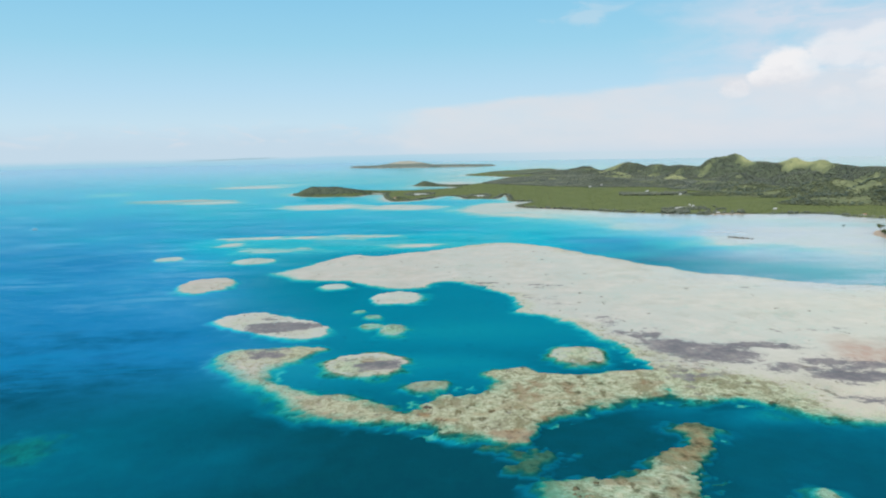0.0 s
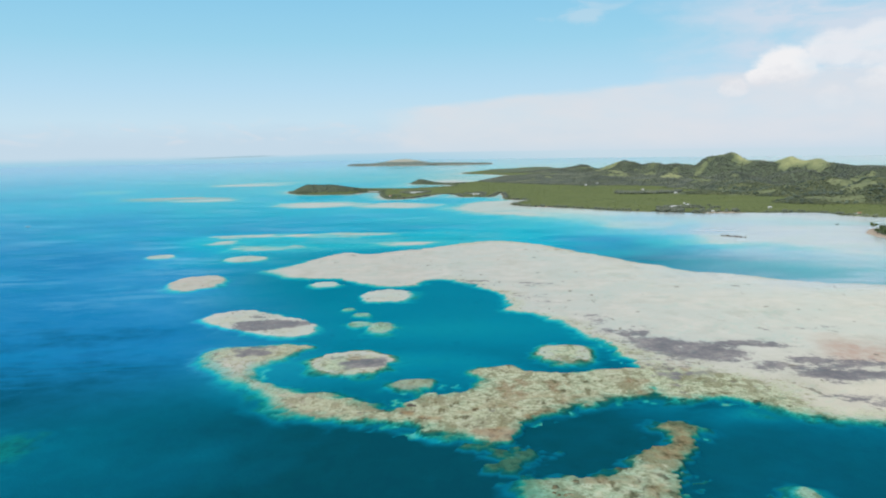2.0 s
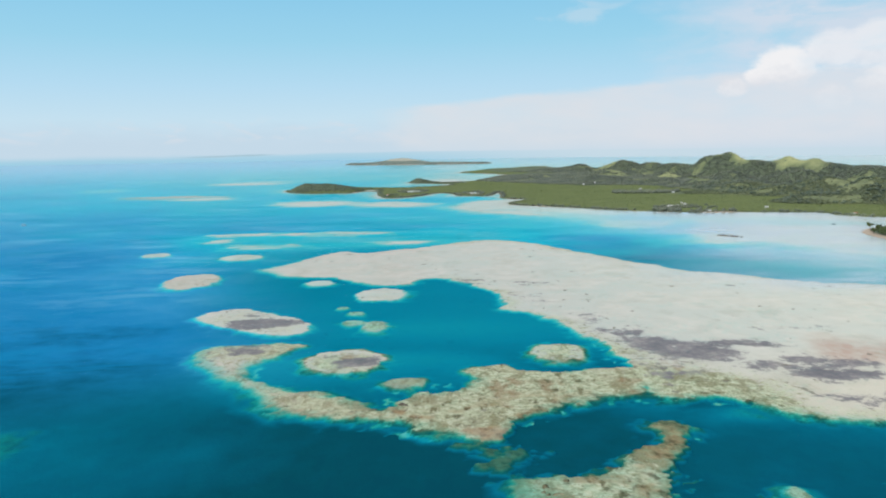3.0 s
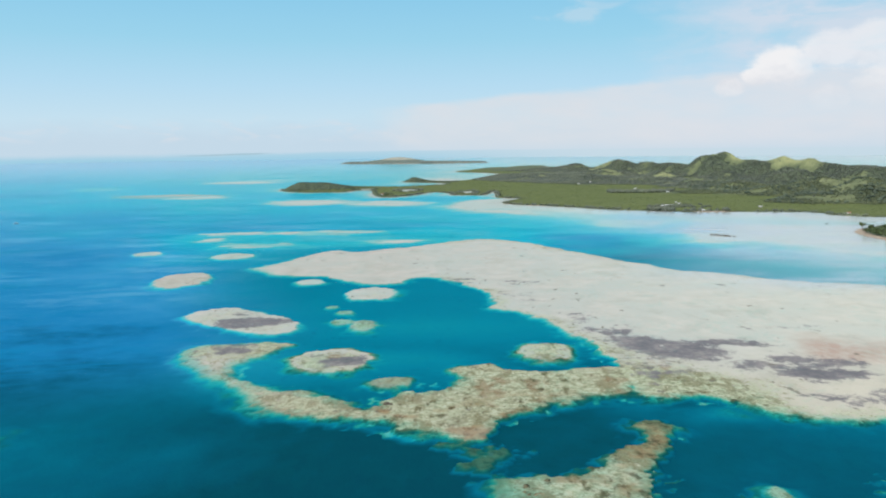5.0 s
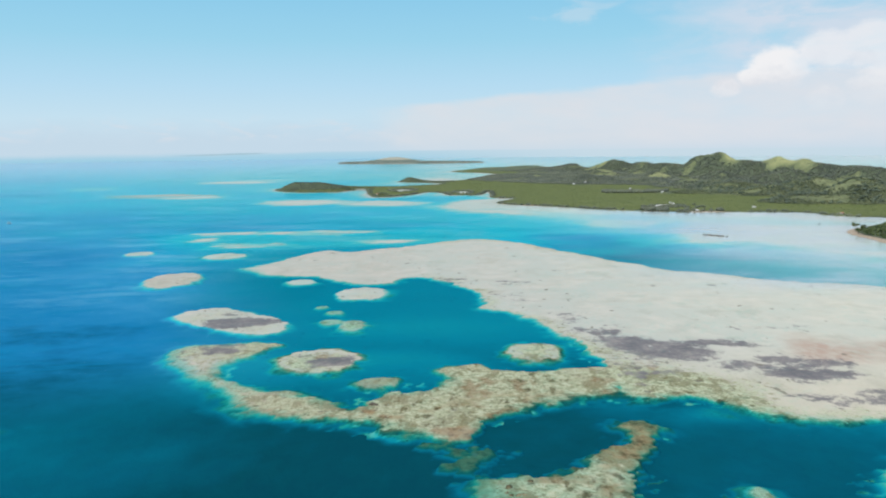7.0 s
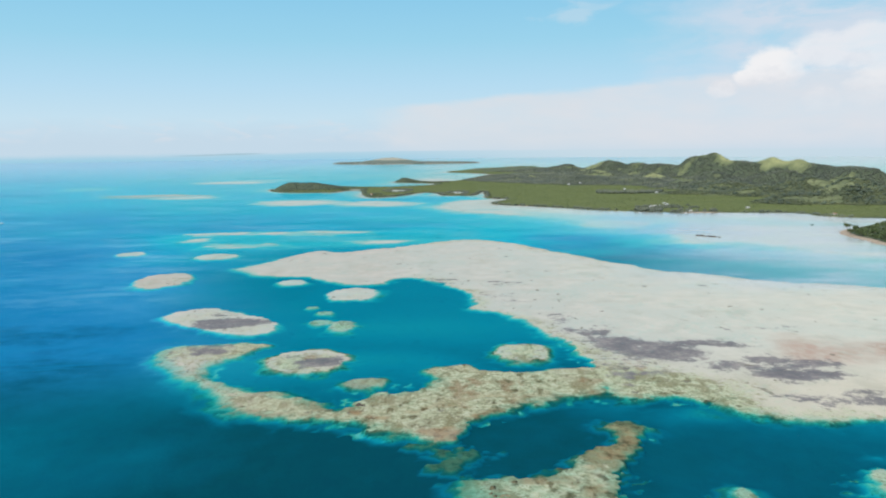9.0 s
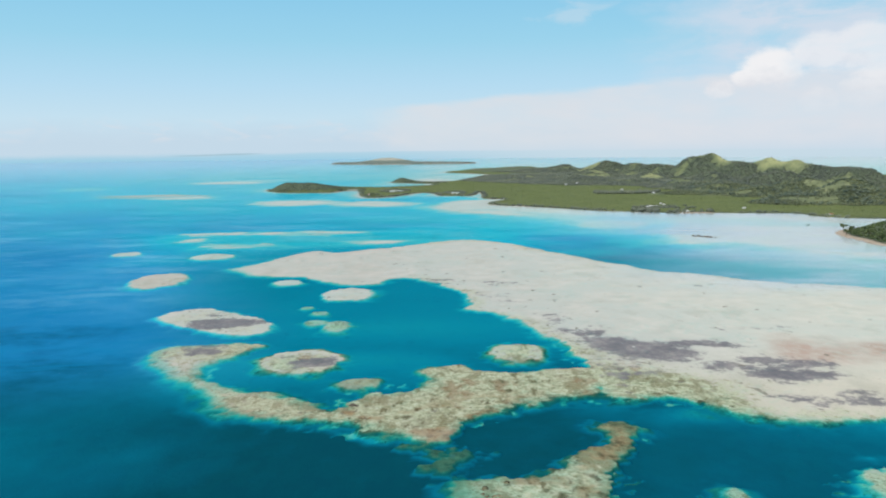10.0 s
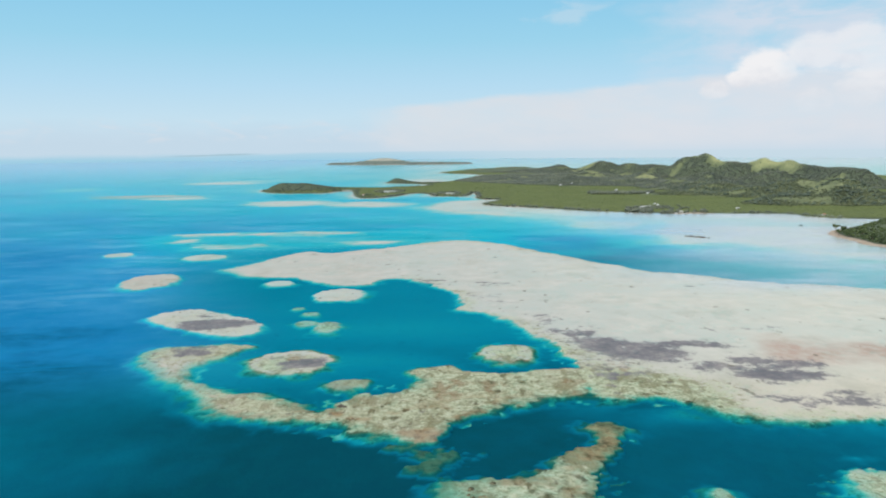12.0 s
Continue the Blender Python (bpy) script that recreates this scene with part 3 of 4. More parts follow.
SEA_FLOOR, WATER, GROUND, HAZY_SCRUB = sea_floor_material(), water_material(), land_material(), hazy_scrub_material()
# these leaves are paled towards blue-grey in their colour, in place of haze
WOODS = leaf_material("hazy_woodland_leaves", (0.118, 0.136, 0.100), (0.160, 0.178, 0.128))
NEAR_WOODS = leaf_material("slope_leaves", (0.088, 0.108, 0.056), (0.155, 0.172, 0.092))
HEADLAND = leaf_material("headland_leaves", (0.075, 0.10, 0.07), (0.115, 0.14, 0.095))
CORAL = leaf_material("coral_growth", (0.15, 0.14, 0.09), (0.36, 0.36, 0.26))
ISLET_LEAVES = leaf_material("islet_leaves", (0.05, 0.075, 0.03), (0.11, 0.14, 0.055))
BOMMIE = leaf_material("dark_coral", (0.13, 0.12, 0.07), (0.34, 0.33, 0.21))
MANGROVE = leaf_material("mangrove_leaves", (0.105, 0.135, 0.048), (0.155, 0.18, 0.07))

# ---------------------------------------------------------------- sea and sea floor


def rings(name, height, mat, layers):
    """A round sheet to the horizon: rings that widen with the distance."""
    radius = [0.0]
    while radius[-1] < 4980:
        radius.append(min(4980.0, radius[-1] + max(6.0, radius[-1] * 0.02)))
    turns = np.linspace(0, 2 * math.pi, 361)[:-1]
    r = np.array(radius[1:])
    gx, gy = np.outer(r, np.sin(turns)), np.outer(r, np.cos(turns))
    co = np.concatenate([[[0, 0]], np.stack([gx.ravel(), gy.ravel()], 1)])
    z = height(co[:, 0], co[:, 1])
    k = len(turns)
    i = np.arange(k)
    faces = [(0, 1 + (a + 1) % k, 1 + a) for a in range(k)]
    for ring in range(len(r) - 1):
        p, q = 1 + ring * k, 1 + (ring + 1) * k
        faces += np.stack([p + i, p + (i + 1) % k, q + (i + 1) % k, q + i], 1).tolist()
    me = bpy.data.meshes.new(name)
    me.from_pydata(np.column_stack([co, z]).tolist(), [], faces)
    me.polygons.foreach_set("use_smooth", np.full(len(me.polygons), True))
    for key, values in layers(co[:, 0], co[:, 1]).items():
        me.attributes.new(key, "FLOAT", "POINT").data.foreach_set("value", np.broadcast_to(values, len(co)).astype(np.float32))
    me.materials.append(mat)
    return new(name, me)


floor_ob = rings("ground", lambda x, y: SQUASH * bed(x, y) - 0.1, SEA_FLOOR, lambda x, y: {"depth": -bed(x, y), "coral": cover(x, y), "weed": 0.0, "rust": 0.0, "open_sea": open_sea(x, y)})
tagged(floor_ob, "deep blue sandy sea floor under the lagoon", "sea floor", kind="structure")
# calm also grows far out, where the added gloss stands in for horizon haze
water = rings("water", lambda x, y: 0.0 * x, WATER, lambda x, y: {"calm": ease(x + 60 * fbm(x * 0.4, y, 90, 3, 29), 40, 230) * ease(y, 330, 440) * (1 - ease(y, 850, 1200)) * (1 + 0.05 * ease(x, 170, 290)) - 0.4 * ease(y, 1250, 2200) * ease(x, -700, -100) + 0.95 * ease(np.hypot(x, y), 1500, 4000) - 0.5 * shoal(x, y)})
tagged(water, "clear calm turquoise tropical sea water with light ripples", "water", kind="structure")


def reef(name, shape, box, cell, label, category="reef", top=0.5, wall=2.8, sand=0.0, coral=0.8, edge=1.0, group="", brown=0.0, dome=0.0, fringe=0.0, west=0.0, slope=0.0, deepen=None, skirt=0.6):
    """A reef that rises from the sea floor. shape(x, y): metres inside its rim. wall: how gently its sides fall."""
    x0, x1, y0, y1 = box
    xs, ys = np.arange(x0, x1 + cell, cell), np.arange(y0, y1 + cell, cell)
    x, y = np.meshgrid(xs, ys)
    near = 1 + 0.45 * (1 - ease(y, 225, 270))
    s = shape(x, y) + edge * (1.8 * fbm(x, y, 12, 3, 21) + 2.3 * near * fbm(x, y, 5, 3, 31) + 0.7 * near * wave(x, y, 1.7, 32))
    floor = bed(x, y)
    fall = 1 - np.exp(-(np.maximum(0, 2.0 - s) / (1.85 * wall * (np.maximum(0.3, 0.8 + 0.45 * wave(x, y, 30, 5) + 0.5 * wave(x, y, 9, 6) + 0.4 * wave(x, y, 3.5, 9)) + west * ease(-x - 0.15 * (y - 250), 25, 60)))) ** 1.5)
    fall = fall + ease(-s, 3.5 * wall, 3.5 * wall + 9) * (1 - fall)
    if dome:
        fall = ease(0.45 * dome - s, 0, 0.5 * dome + 2) if top < 5 and name == "patch_reef" else ease(dome - s, 0, 2 * dome + 4)
    deep = top + 0.18 * fbm(x, y, 18, 3, 41) + (-floor - top + 0.4) * fall
    rim = 0.8 * ease(-s, -7, 1) * (1 - ease(y, 235, 280)) if coral > 0.5 and not dome else 0.0
    if deepen:
        rim = rim + deepen(x, y, s)
    if not dome:
        deep = deep + np.minimum(rim, np.maximum(0, -floor - deep)) * (1 - fall)
    # loose sand and coral on the slope
    lee = (1.0 if west else 0.0) * ease(-x - 0.15 * (y - 250), 25, 60)
    deep = deep + (1.3 * fbm(x, y, 9, 3, 36) + 0.9 * wave(x, y, 2.5, 37)) * ease(-s, -1, 2) * ease(s, -9, -2) * (1 - 0.8 * lee)
    lump = ease(s, -6, 3) * (0.25 * np.abs(fbm(x, y, 4, 3, 51)) + 0.12 * wave(x, y, 1.6, 61))
    deep = np.maximum(0.12, deep - lump * (0.4 + coral))
    weed = np.full(x.shape, -0.4)
    for cx, cy, rx, ry in MEADOWS:
        weed = np.maximum(weed, 0.58 + oval(x, y, cx, cy, rx, ry) / 6.5 + 0.95 * fbm(x * 0.4, y, 7, 4, 71))
    for cx, cy, rx, ry in SPARSE:
        weed = np.maximum(weed, -0.05 + np.minimum(oval(x, y, cx, cy, rx, ry), 4) / 12 + 0.95 * fbm(x * 0.6, y, 4.5, 3, 72))
    c = np.full(x.shape, coral)
    if sand:
        c = c * (1 - ease(y + 25 * fbm(x, y, 30, 3, 77) + 0.5 * x, 290, 370)) * (1 - 0.75 * ease(x + 0.3 * y, 160, 215))
        c = np.maximum(c, 0.6 * (1 - ease(y, 255, 305)) * ease(-s + 9 * fbm(x, y, 22, 3, 78), -20, 0) * (1 - ease(0.9 * x + y, 500, 560)))
        c = np.maximum(c, 0.2 * ease(fbm(x * 0.6, y, 24, 4, 80), -0.05, 0.35))
    if name == "patch_reef" and not dome:
        c = c * (0.7 + 0.4 * ease(s + 3 * fbm(x, y, 8, 3, 82), 2, 9))
    c = c * (1 - 0.35 * lee) + 0.25 * fbm(x, y, 25, 3, 81)
    bare = ease(fbm(x * 0.7, y, 9, 3, 86), 0.22, 0.4) * ease(-s, 0, 2) * ease(s, -6.5, -3)
    bare = bare * (1 - lee)
    bare = np.maximum(bare, fringe * ease(-s, 0.5, 2.0)) if not dome else bare * 0
    if sand:
        c = np.maximum(c, 0.5 * ease(-s + 9 * fbm(x * 0.6, y, 18, 3, 83), -18, -3) * ease(s, 0, 3) * ease(y, 280, 310) * (1 - ease(0.9 * x + y, 700, 760)) * ease(x, -20, 20))
    relief = deep
    drift = np.zeros(x.shape)
    for cx, cy, rx, ry in SAND_DRIFTS:
        drift = np.maximum(drift, ease(oval(x, y, cx, cy, rx, ry) + 3.5 * fbm(x, y, 6, 3, 88), -1.0, 3.0))
    drift = drift * ease(-s, 0.5, 2.0) * ease(0.6 * fbm(x, y, 5, 3, 90) + wave(x, y, 2.2, 93), -0.1, 0.45) * (0.0 if dome else 1.0)
    bare = np.maximum(bare, drift)
    deep = np.where(drift > 0, deep + (np.minimum(deep, 3.0 - 0.2 * s + 1.2 * wave(x, y, 3, 89)) - deep) * drift, deep)
    if coral > 0.2:
        rim = 1 - 0.8 * sand / 0.4 * ease(0.9 * x + y, 500, 560) if sand else 1.0
        c = np.where(s < 1.5, np.maximum(c, np.minimum(1.75 - 1.6 * ease(y, 250, 320) + 0.9 * ease(fbm(x, y, 14, 3, 79), 0.0, 0.3) - 0.5 * ease(-fbm(x, y, 14, 3, 79), 0.0, 0.3), 2.0 - 1.1 * ease(y, 236, 262)) * (1 - 0.45 * lee) * rim * ease(-s, -1.5, 2.5)) * (1 - bare), c)
    c = np.where(s < 2.8, np.maximum(c, (slope(x, y) if callable(slope) else slope) * ease(-s, -2.8, -1.2) * (0.8 + 0.6 * fbm(x, y, 7, 3, 84)) * (1 - bare)), c)
    c = c + (cover(x, y) - c) * ease(fall, skirt, max(1.0, skirt + 0.05))
    rust = ease(oval(x, y, 180, 286, 36, 24) / 26 + 0.7 * fbm(x, y, 20, 4, 91), -0.2, 0.9)
    rust = np.maximum(rust, 0.2 * ease(fbm(x, y, 16, 3, 95), 0.25, 0.5) * np.clip(c, 0, 1))
    rust = np.maximum(rust, (brown(x, y) if callable(brown) else brown) * (1 - ease(fall, 0.1, 0.4)))
    if coral > 0.5 and not dome:
        rust = np.maximum(rust, 0.6 * ease(-s, -3.2, -0.6) * (1 - ease(x, 60, 90)) * (1 - ease(fall, 0.15, 0.5)) * (1 - bare))
    keep = -deep > floor - 0.2
    ob = grid(name, -0.1 - SQUASH * relief, (xs, ys), whole(keep) if name == "patch_reef" else keep, SEA_FLOOR, {"depth": deep, "coral": c, "weed": np.clip(weed, -0.4, 1.2), "rust": rust, "open_sea": open_sea(x, y)})
    return tagged(ob, label, category, group)


def main_reef(x, y):
    return np.maximum(inside(FLAT_NORTH + FLAT_SOUTH, x, y), inside(HOOK_INNER + HOOK_OUTER, x, y))


reef("barrier_reef", main_reef, (-130, 380, 160, 690), 1.0, "broad pale sand reef flat with coral rim and hooked arm", wall=1.5, sand=0.4, coral=0.9, west=0.45, slope=lambda x, y: 0.35 + (1.5 - 0.65 * ease(x, 72, 92)) * ease(x, -48, -20) * (1 - ease(y - 0.14 * np.maximum(x, 0) + 3 * fbm(x, y, 12, 3, 85), 228, 238)), deepen=lambda x, y, s: 1.4 * ease(-s, -9, 1) * ease(-x - 0.15 * (y - 250), 40, 66),
      brown=lambda x, y: (0.1 + 0.85 * ease(fbm(x * 0.7, y, 8, 3, 98), 0.06, 0.22)) * (1 - ease(y + 8 * fbm(x, y, 14, 3, 98), 220, 246)) * (1 - ease(x, 40, 70)) + 0.15 * (1 - ease(x, -20, 8)))
reef("reef_tongue", lambda x, y: inside(TONGUE, x, y), (0, 105, 130, 240), 0.6, "brown coral tongue reef just below the surface", top=0.75, wall=1.5, coral=1.0, slope=2.0, brown=lambda x, y: 0.05 + 0.7 * (1 - ease(x, 24, 36)) + 0.6 * ease(fbm(x, y, 13, 3, 97), 0.0, 0.3) + 1.3 * ease(y + 0.3 * x + 4 * fbm(x, y, 8, 3, 92), 201, 216),
     deepen=lambda x, y, s: 0.5 * ease(y, 199, 212) + 0.5 * ease(-s, -4, 1) + 1.2 * (1 - ease(x + 3 * fbm(x, y, 6, 3, 99), 23, 36)), skirt=0.85)
reef("patch_reef", lambda x, y: inside(BIG_PATCH, x, y) + 1.5, (-145, -20, 290, 415), 0.8, "large oval sand patch reef with a dark seagrass middle",
     group="patch reefs", coral=0.35, wall=1.5, slope=0.35)
PATCHES = [
    # place, half lengths, top depth, coral, label
    (-145, 463, 17, 27, 0.6, 0.28, "pale oval patch reef with brown margin"),
    (-30, 282, 16, 15.5, 0.55, 0.55, "round coral patch reef with dark seagrass middle"),
    (-5, 255, 7.5, 7, 1.0, 1.0, "small brown coral patch reef"),
    (-26, 413, 14.5, 18, 0.6, 0.3, "pale round sand patch reef"),
    (-65, 450, 8, 9, 0.8, 0.2, "small pale sand patch reef"),
    (-43, 378, 3.5, 4, 1.9, 0.75, "tiny submerged coral head"),
    (-35, 366, 4.5, 5, 1.7, 0.75, "tiny submerged coral head"),
    (-33, 345, 6, 5, 1.6, 0.75, "small submerged coral head"),
    (-23, 338, 6, 11, 1.1, 0.75, "submerged coral patch reef in the lagoon"),
    (52, 291, 10.5, 13, 0.7, 0.75, "oval coral patch reef inside the lagoon"),
    (88, 167, 3, 4.5, 0.9, 0.95, "small coral patch reef with turquoise edge"),
    (129, 170, 9, 11, 0.7, 0.9, "coral patch reef with turquoise sandy edge"),
    (-119, 202, 8, 9.5, 10.0, 1.25, "deep faint coral mound under water"),
    (-209, 580, 10, 12, 0.8, 0.25, "small pale sand patch reef"),
    (-140, 563, 15, 15, 0.8, 0.3, "pale sand patch reef"),
]
for px, py, rx, ry, depth, rough, words in PATCHES:
    reef("patch_reef", lambda x, y: oval(x, y, px, py, rx, ry) + 1.0, (px - rx - 26, px + rx + 26, py - ry - 28, py + ry + 28), 0.8 if py < 320 else 1.2,
         words, top=depth, coral=rough, group="patch reefs", slope=1.3 if py < 330 and px < 80 else 0.0 if px > 110 else 0.5, wall=3.2 if px > 110 else 1.5 if px > 80 else 1.7 if depth < 2.5 else 2.4, dome=0.0 if depth < 3 else min(rx, ry), edge=min(1.0, rx / 8) if depth < 3 else 2.2, brown=0.6 if rough == 1.0 or rough > 1.4 else 0.35 if ry > 25 else 0.0, fringe=0.95 if px > 110 else 0.4 if px > 80 else 0.0)
reef("coral_saddle", lambda x, y: np.maximum(oval(x, y, 19, 194, 2.6, 12, 0.42) - 0.6, oval(x, y, 25, 194, 5, 5) - 3.5), (-14, 54, 156, 224), 0.7, "sunken brown coral saddle between two reefs", top=3.3, coral=1.7, dome=2.2, edge=2.4, brown=0.6, skirt=0.93)
BANKS = [
    (-136, 624, 32, 14, "long pale sandbank under shallow water"),
    (-185, 666, 13, 11, "small pale sandbank under shallow water"),
    (-125, 712, 86, 15, "long narrow pale sandbank under shallow water"),
    (-30, 641, 25, 10, "narrow pale sandbank under shallow water"),
    (-455, 1280, 80, 52, "pinkish sand cay barely awash"),
    (-372, 1250, 46, 42, "pale sandbank beside the sand cay"),
    (-430, 1784, 90, 90, "distant pale sandbank awash off the headland"),
    (-160, 1117, 64, 60, "pale sandbank off the headland"),
    (-60, 1075, 60, 45, "pale sandbank off the headland point"),
    (30, 1800, 75, 95, "pale tidal shoal behind the headland"),
    (-40, 1630, 70, 50, "pale tidal shoal between two headlands"),
    (-640, 1520, 60, 60, "faint sunken sandbank in the open sea"),
]
for px, py, rx, ry, words in BANKS:
    reef("sandbank", lambda x, y: oval(x, y, px, py, rx, ry) + 0.9 * ry * fbm(x * 0.5, y, 0.8 * ry, 4, 7), (px - rx - 90, px + rx + 90, py - ry - 90, py + ry + 90),
         3.0 if py < 900 else 5.0, words, "sandbank", top=3.2 if px < -600 else 0.6, coral=0.0, wall=10.0 if py > 900 else 4.5, group="sandbanks",
         deepen=lambda x, y, s: 1.3 * ease(fbm(x * 0.5, y, 1.2 * ry, 3, 94), -0.05, 0.4) + (0.9 if py > 700 else 0.4) * (1 - ease(s, 0, 0.7 * ry)), brown=0.8 if px < -400 and py < 1300 else 0.0)
reef("sand_flat", lambda x, y: np.maximum(inside(SAND_FLATS, x, y), np.maximum(inside(LAND, x, y) + 4 + 8 * ease(x, 100, 200), inside(ISLET, x, y) + 25)) + 12 * fbm(x * 0.5, y, 50, 4, 17),
     (-420, 820, 420, 2350), 4.0, "pale tidal sand flat along the island shore", "sand flat", top=0.7, coral=0.0, wall=18.0, deepen=lambda x, y, s: 0.9 * ease(fbm(x * 0.35, y, 70, 4, 87), -0.05, 0.35) * (1 - ease(inside(LAND, x, y), -90, -40)), brown=lambda x, y: 0.4 * ease(inside(LAND, x, y) + 8 * fbm(x, y, 40, 3, 99), -26, -8) * (1 - 0.5 * ease(x, 250, 420)))


def coral_heads(name, shape, box, count, seed, low, high, label, mat=None, squash=0.3, z=-0.24):
    """Loose coral heads and rubble on a reef top, just awash."""
    rng = np.random.default_rng(seed)
    x, y = rng.uniform(box[0], box[1], count), rng.uniform(box[2], box[3], count)
    s = shape(x, y)
    ok = (s > 4.5) & (y < 300) & (fbm(x, y, 12, 3, 201) + rng.uniform(-0.5, 0.5, count) > 0.05)
    x, y = x[ok], y[ok]
    size = low + (high - low) * rng.uniform(0, 1, len(x)) ** 2.5
    return foliage(name, np.stack([x, y, np.full(len(x), z)], 1), size, mat or CORAL, label, "coral", 1, squash, seed)


# ---------------------------------------------------------------- islands
HILLS = [
    # place, half lengths, height
    (216, 2491, 110, 150, 6.2), (304, 2330, 80, 120, 11.9), (390, 2216, 60, 100, 9.8), (415, 2171, 30, 70, 13.0), (479, 2096, 30, 80, 22.7), (505, 2038, 28, 70, 27.0),
    (549, 1986, 28, 70, 25.5), (573, 1916, 35, 80, 16.1), (592, 1858, 30, 80, 20.8), (619, 1775, 22, 60, 24.1), (636, 1759, 24, 60, 31.3), (660, 1739, 20, 60, 39.5),
    (673, 1713, 14, 50, 11.4), (690, 1663, 30, 70, 40.9), (719, 1629, 20, 60, 8.4), (736, 1610, 22, 60, 42.8), (755, 1590, 18, 60, 8.2), (768, 1561, 20, 60, 34.3),
    (779, 1534, 22, 60, 1.0), (782, 1487, 32, 70, 20.7), (788, 1438, 35, 70, 5.6), (799, 1386, 45, 80, 30.1), (504, 1676, 30, 60, 18.8), (465, 1342, 42, 60, 13.9),
    (508, 1262, 40, 50, 14.8), (509, 1131, 40, 45, 13.8), (607, 1184, 60, 60, 21.8), (548, 988, 42, 40, 15.9), (590, 1022, 45, 60, 23.9), (484, 977, 40, 35, 11.1),
    (409, 1753, 60, 70, 15.4), (340, 1869, 70, 80, 7.3), (245, 1985, 80, 90, 5.0), (586, 1542, 60, 50, 17.1), (661, 1413, 60, 50, 24.3),
    (-244, 1425, 24, 40, 7.5), (-210, 1425, 34, 42, 8.3), (-165, 1430, 44, 40, 5.0), (-44, 1725, 30, 40, 8.0), (-74, 1236, 12, 26, 4.0),
    (268, 1720, 110, 150, 8.0), (175, 1790, 90, 130, 6.0), (380, 1580, 90, 110, 9.0), (300, 1560, 70, 70, 5.0), (440, 1480, 60, 60, 8.0), (415, 1190, 50, 40, 6.0),
]
# tidal ponds and creeks in the mangroves: place, half lengths
PONDS = [(-40, 1372, 20, 40), (5, 1606, 30, 36), (64, 1300, 14, 34), (-118, 1420, 16, 22)]
# open grass on crests and spurs: place, half lengths, how bare
GRASSY = [(736, 1598, 34, 45, 1.3), (772, 1552, 40, 45, 1.3), (502, 1644, 24, 50, 1.1), (462, 1326, 30, 40, 0.65), (506, 1250, 28, 34, 0.6), (674, 1718, 18, 44, 1.0),
          (548, 972, 26, 24, 0.7), (409, 1735, 36, 40, 0.8), (607, 1150, 30, 30, 0.5), (484, 960, 20, 18, 0.6), (350, 1850, 40, 50, 0.7)]


def land_height(x, y):
    s = inside(LAND, x, y) + 2.5 * fbm(x, y, 40, 3, 101)
    for cx, cy, rx, ry in PONDS:
        s = np.minimum(s, -oval(x, y, cx, cy, rx, ry) + 2 * fbm(x, y, 18, 3, 103))
    h = np.zeros(x.shape)
    for cx, cy, rx, ry, top in HILLS:
        h = h + top * np.exp(-((x - cx) / rx) ** 2 - ((y - cy) / ry) ** 2)
    ridge = 1 - np.abs(fbm(x, y, 130, 5, 111))
    rough = 5 * fbm(x, y, 80, 4, 121) + 2.0 * fbm(x, y, 32, 3, 122) + 4 - 12 * np.abs(fbm(x, y, 70, 3, 123))
    h = h * (0.72 + 0.3 * ridge) + rough * ease(h, 4, 20) * (1 - 0.6 * ease(h, 22, 40))
    h = np.maximum(h, 0) * np.where(x < 60, ease(s, 1, 22), ease(s, 3, 42))
    return s, np.where(s > 0, 0.6 + 0.04 * np.minimum(s, 30) + h, 0.12 * s).clip(-3, None), h


def woodedness(x, y, h):
    """Above 0 where trees stand, below on open grass."""
    w = 0.7 * fbm(x, y, 120, 4, 141) + 0.34 + 1.1 * fbm(x, y, 40, 4, 181) + 1.5 * (1 - ease(x, 0, 80)) + 0.35 * ease(x, 430, 500) * (1 - ease(y, 1250, 1400))
    for cx, cy, rx, ry, bare in GRASSY:
        w = w - bare * np.exp(-((x - cx) / rx) ** 2 - ((y - cy) / ry) ** 2)
    return w


def terrain(thing, xs, ys, heights, parts, mat=None):
    """Ground of an island as parts: each takes the faces where its own mask leads."""
    gx, gy = np.meshgrid(xs, ys)
    s, z, h, layers, masks = heights(gx, gy)
    lead = np.argmax(np.stack(masks), 0)
    lead = np.where(s > -14, lead, -1)
    for k, (part_name, words) in enumerate(parts):
        ob = grid(part_name, z, (xs, ys), lead == k, mat or GROUND, layers)
        ob.parent = thing
        tagged(ob, words, kind="stuff" if part_name == "beach" else "")


def island_heights(x, y):
    s, z, h = land_height(x, y)
    marsh = ease(s, 0, 14) * (1 - ease(h + 2.0 * fbm(x, y, 50, 3, 131), 1.0, 3.5))
    wood = ease(woodedness(x, y, h), -0.2, 0.2)
    beach = (1 - ease(s, 0.5, 4)) * ease(fbm(x, y, 80, 3, 145), -0.25, 0.15) * (1 - ease(x, -150, -120) * (1 - ease(x, 90, 120)))
    return s, z, h, {"wood": wood, "open": ease(-woodedness(x, y, h), 0.1, 0.8) * ease(y, 1380, 1560), "beach": beach, "marsh": marsh}, [(1 - marsh) * (1 - beach), marsh * (1 - beach), beach]


island = new("island")
tagged(island, "long green hilly island with mangrove flat and grassy ridges", "island")
terrain(island, np.arange(-320, 1150, 4.0), np.arange(760, 2700, 5.0), island_heights,
        [("hillside", "grassy hill slopes with wooded gullies"), ("mangrove_flat", "low olive green mangrove flat"), ("beach", "narrow pale sand beach")])


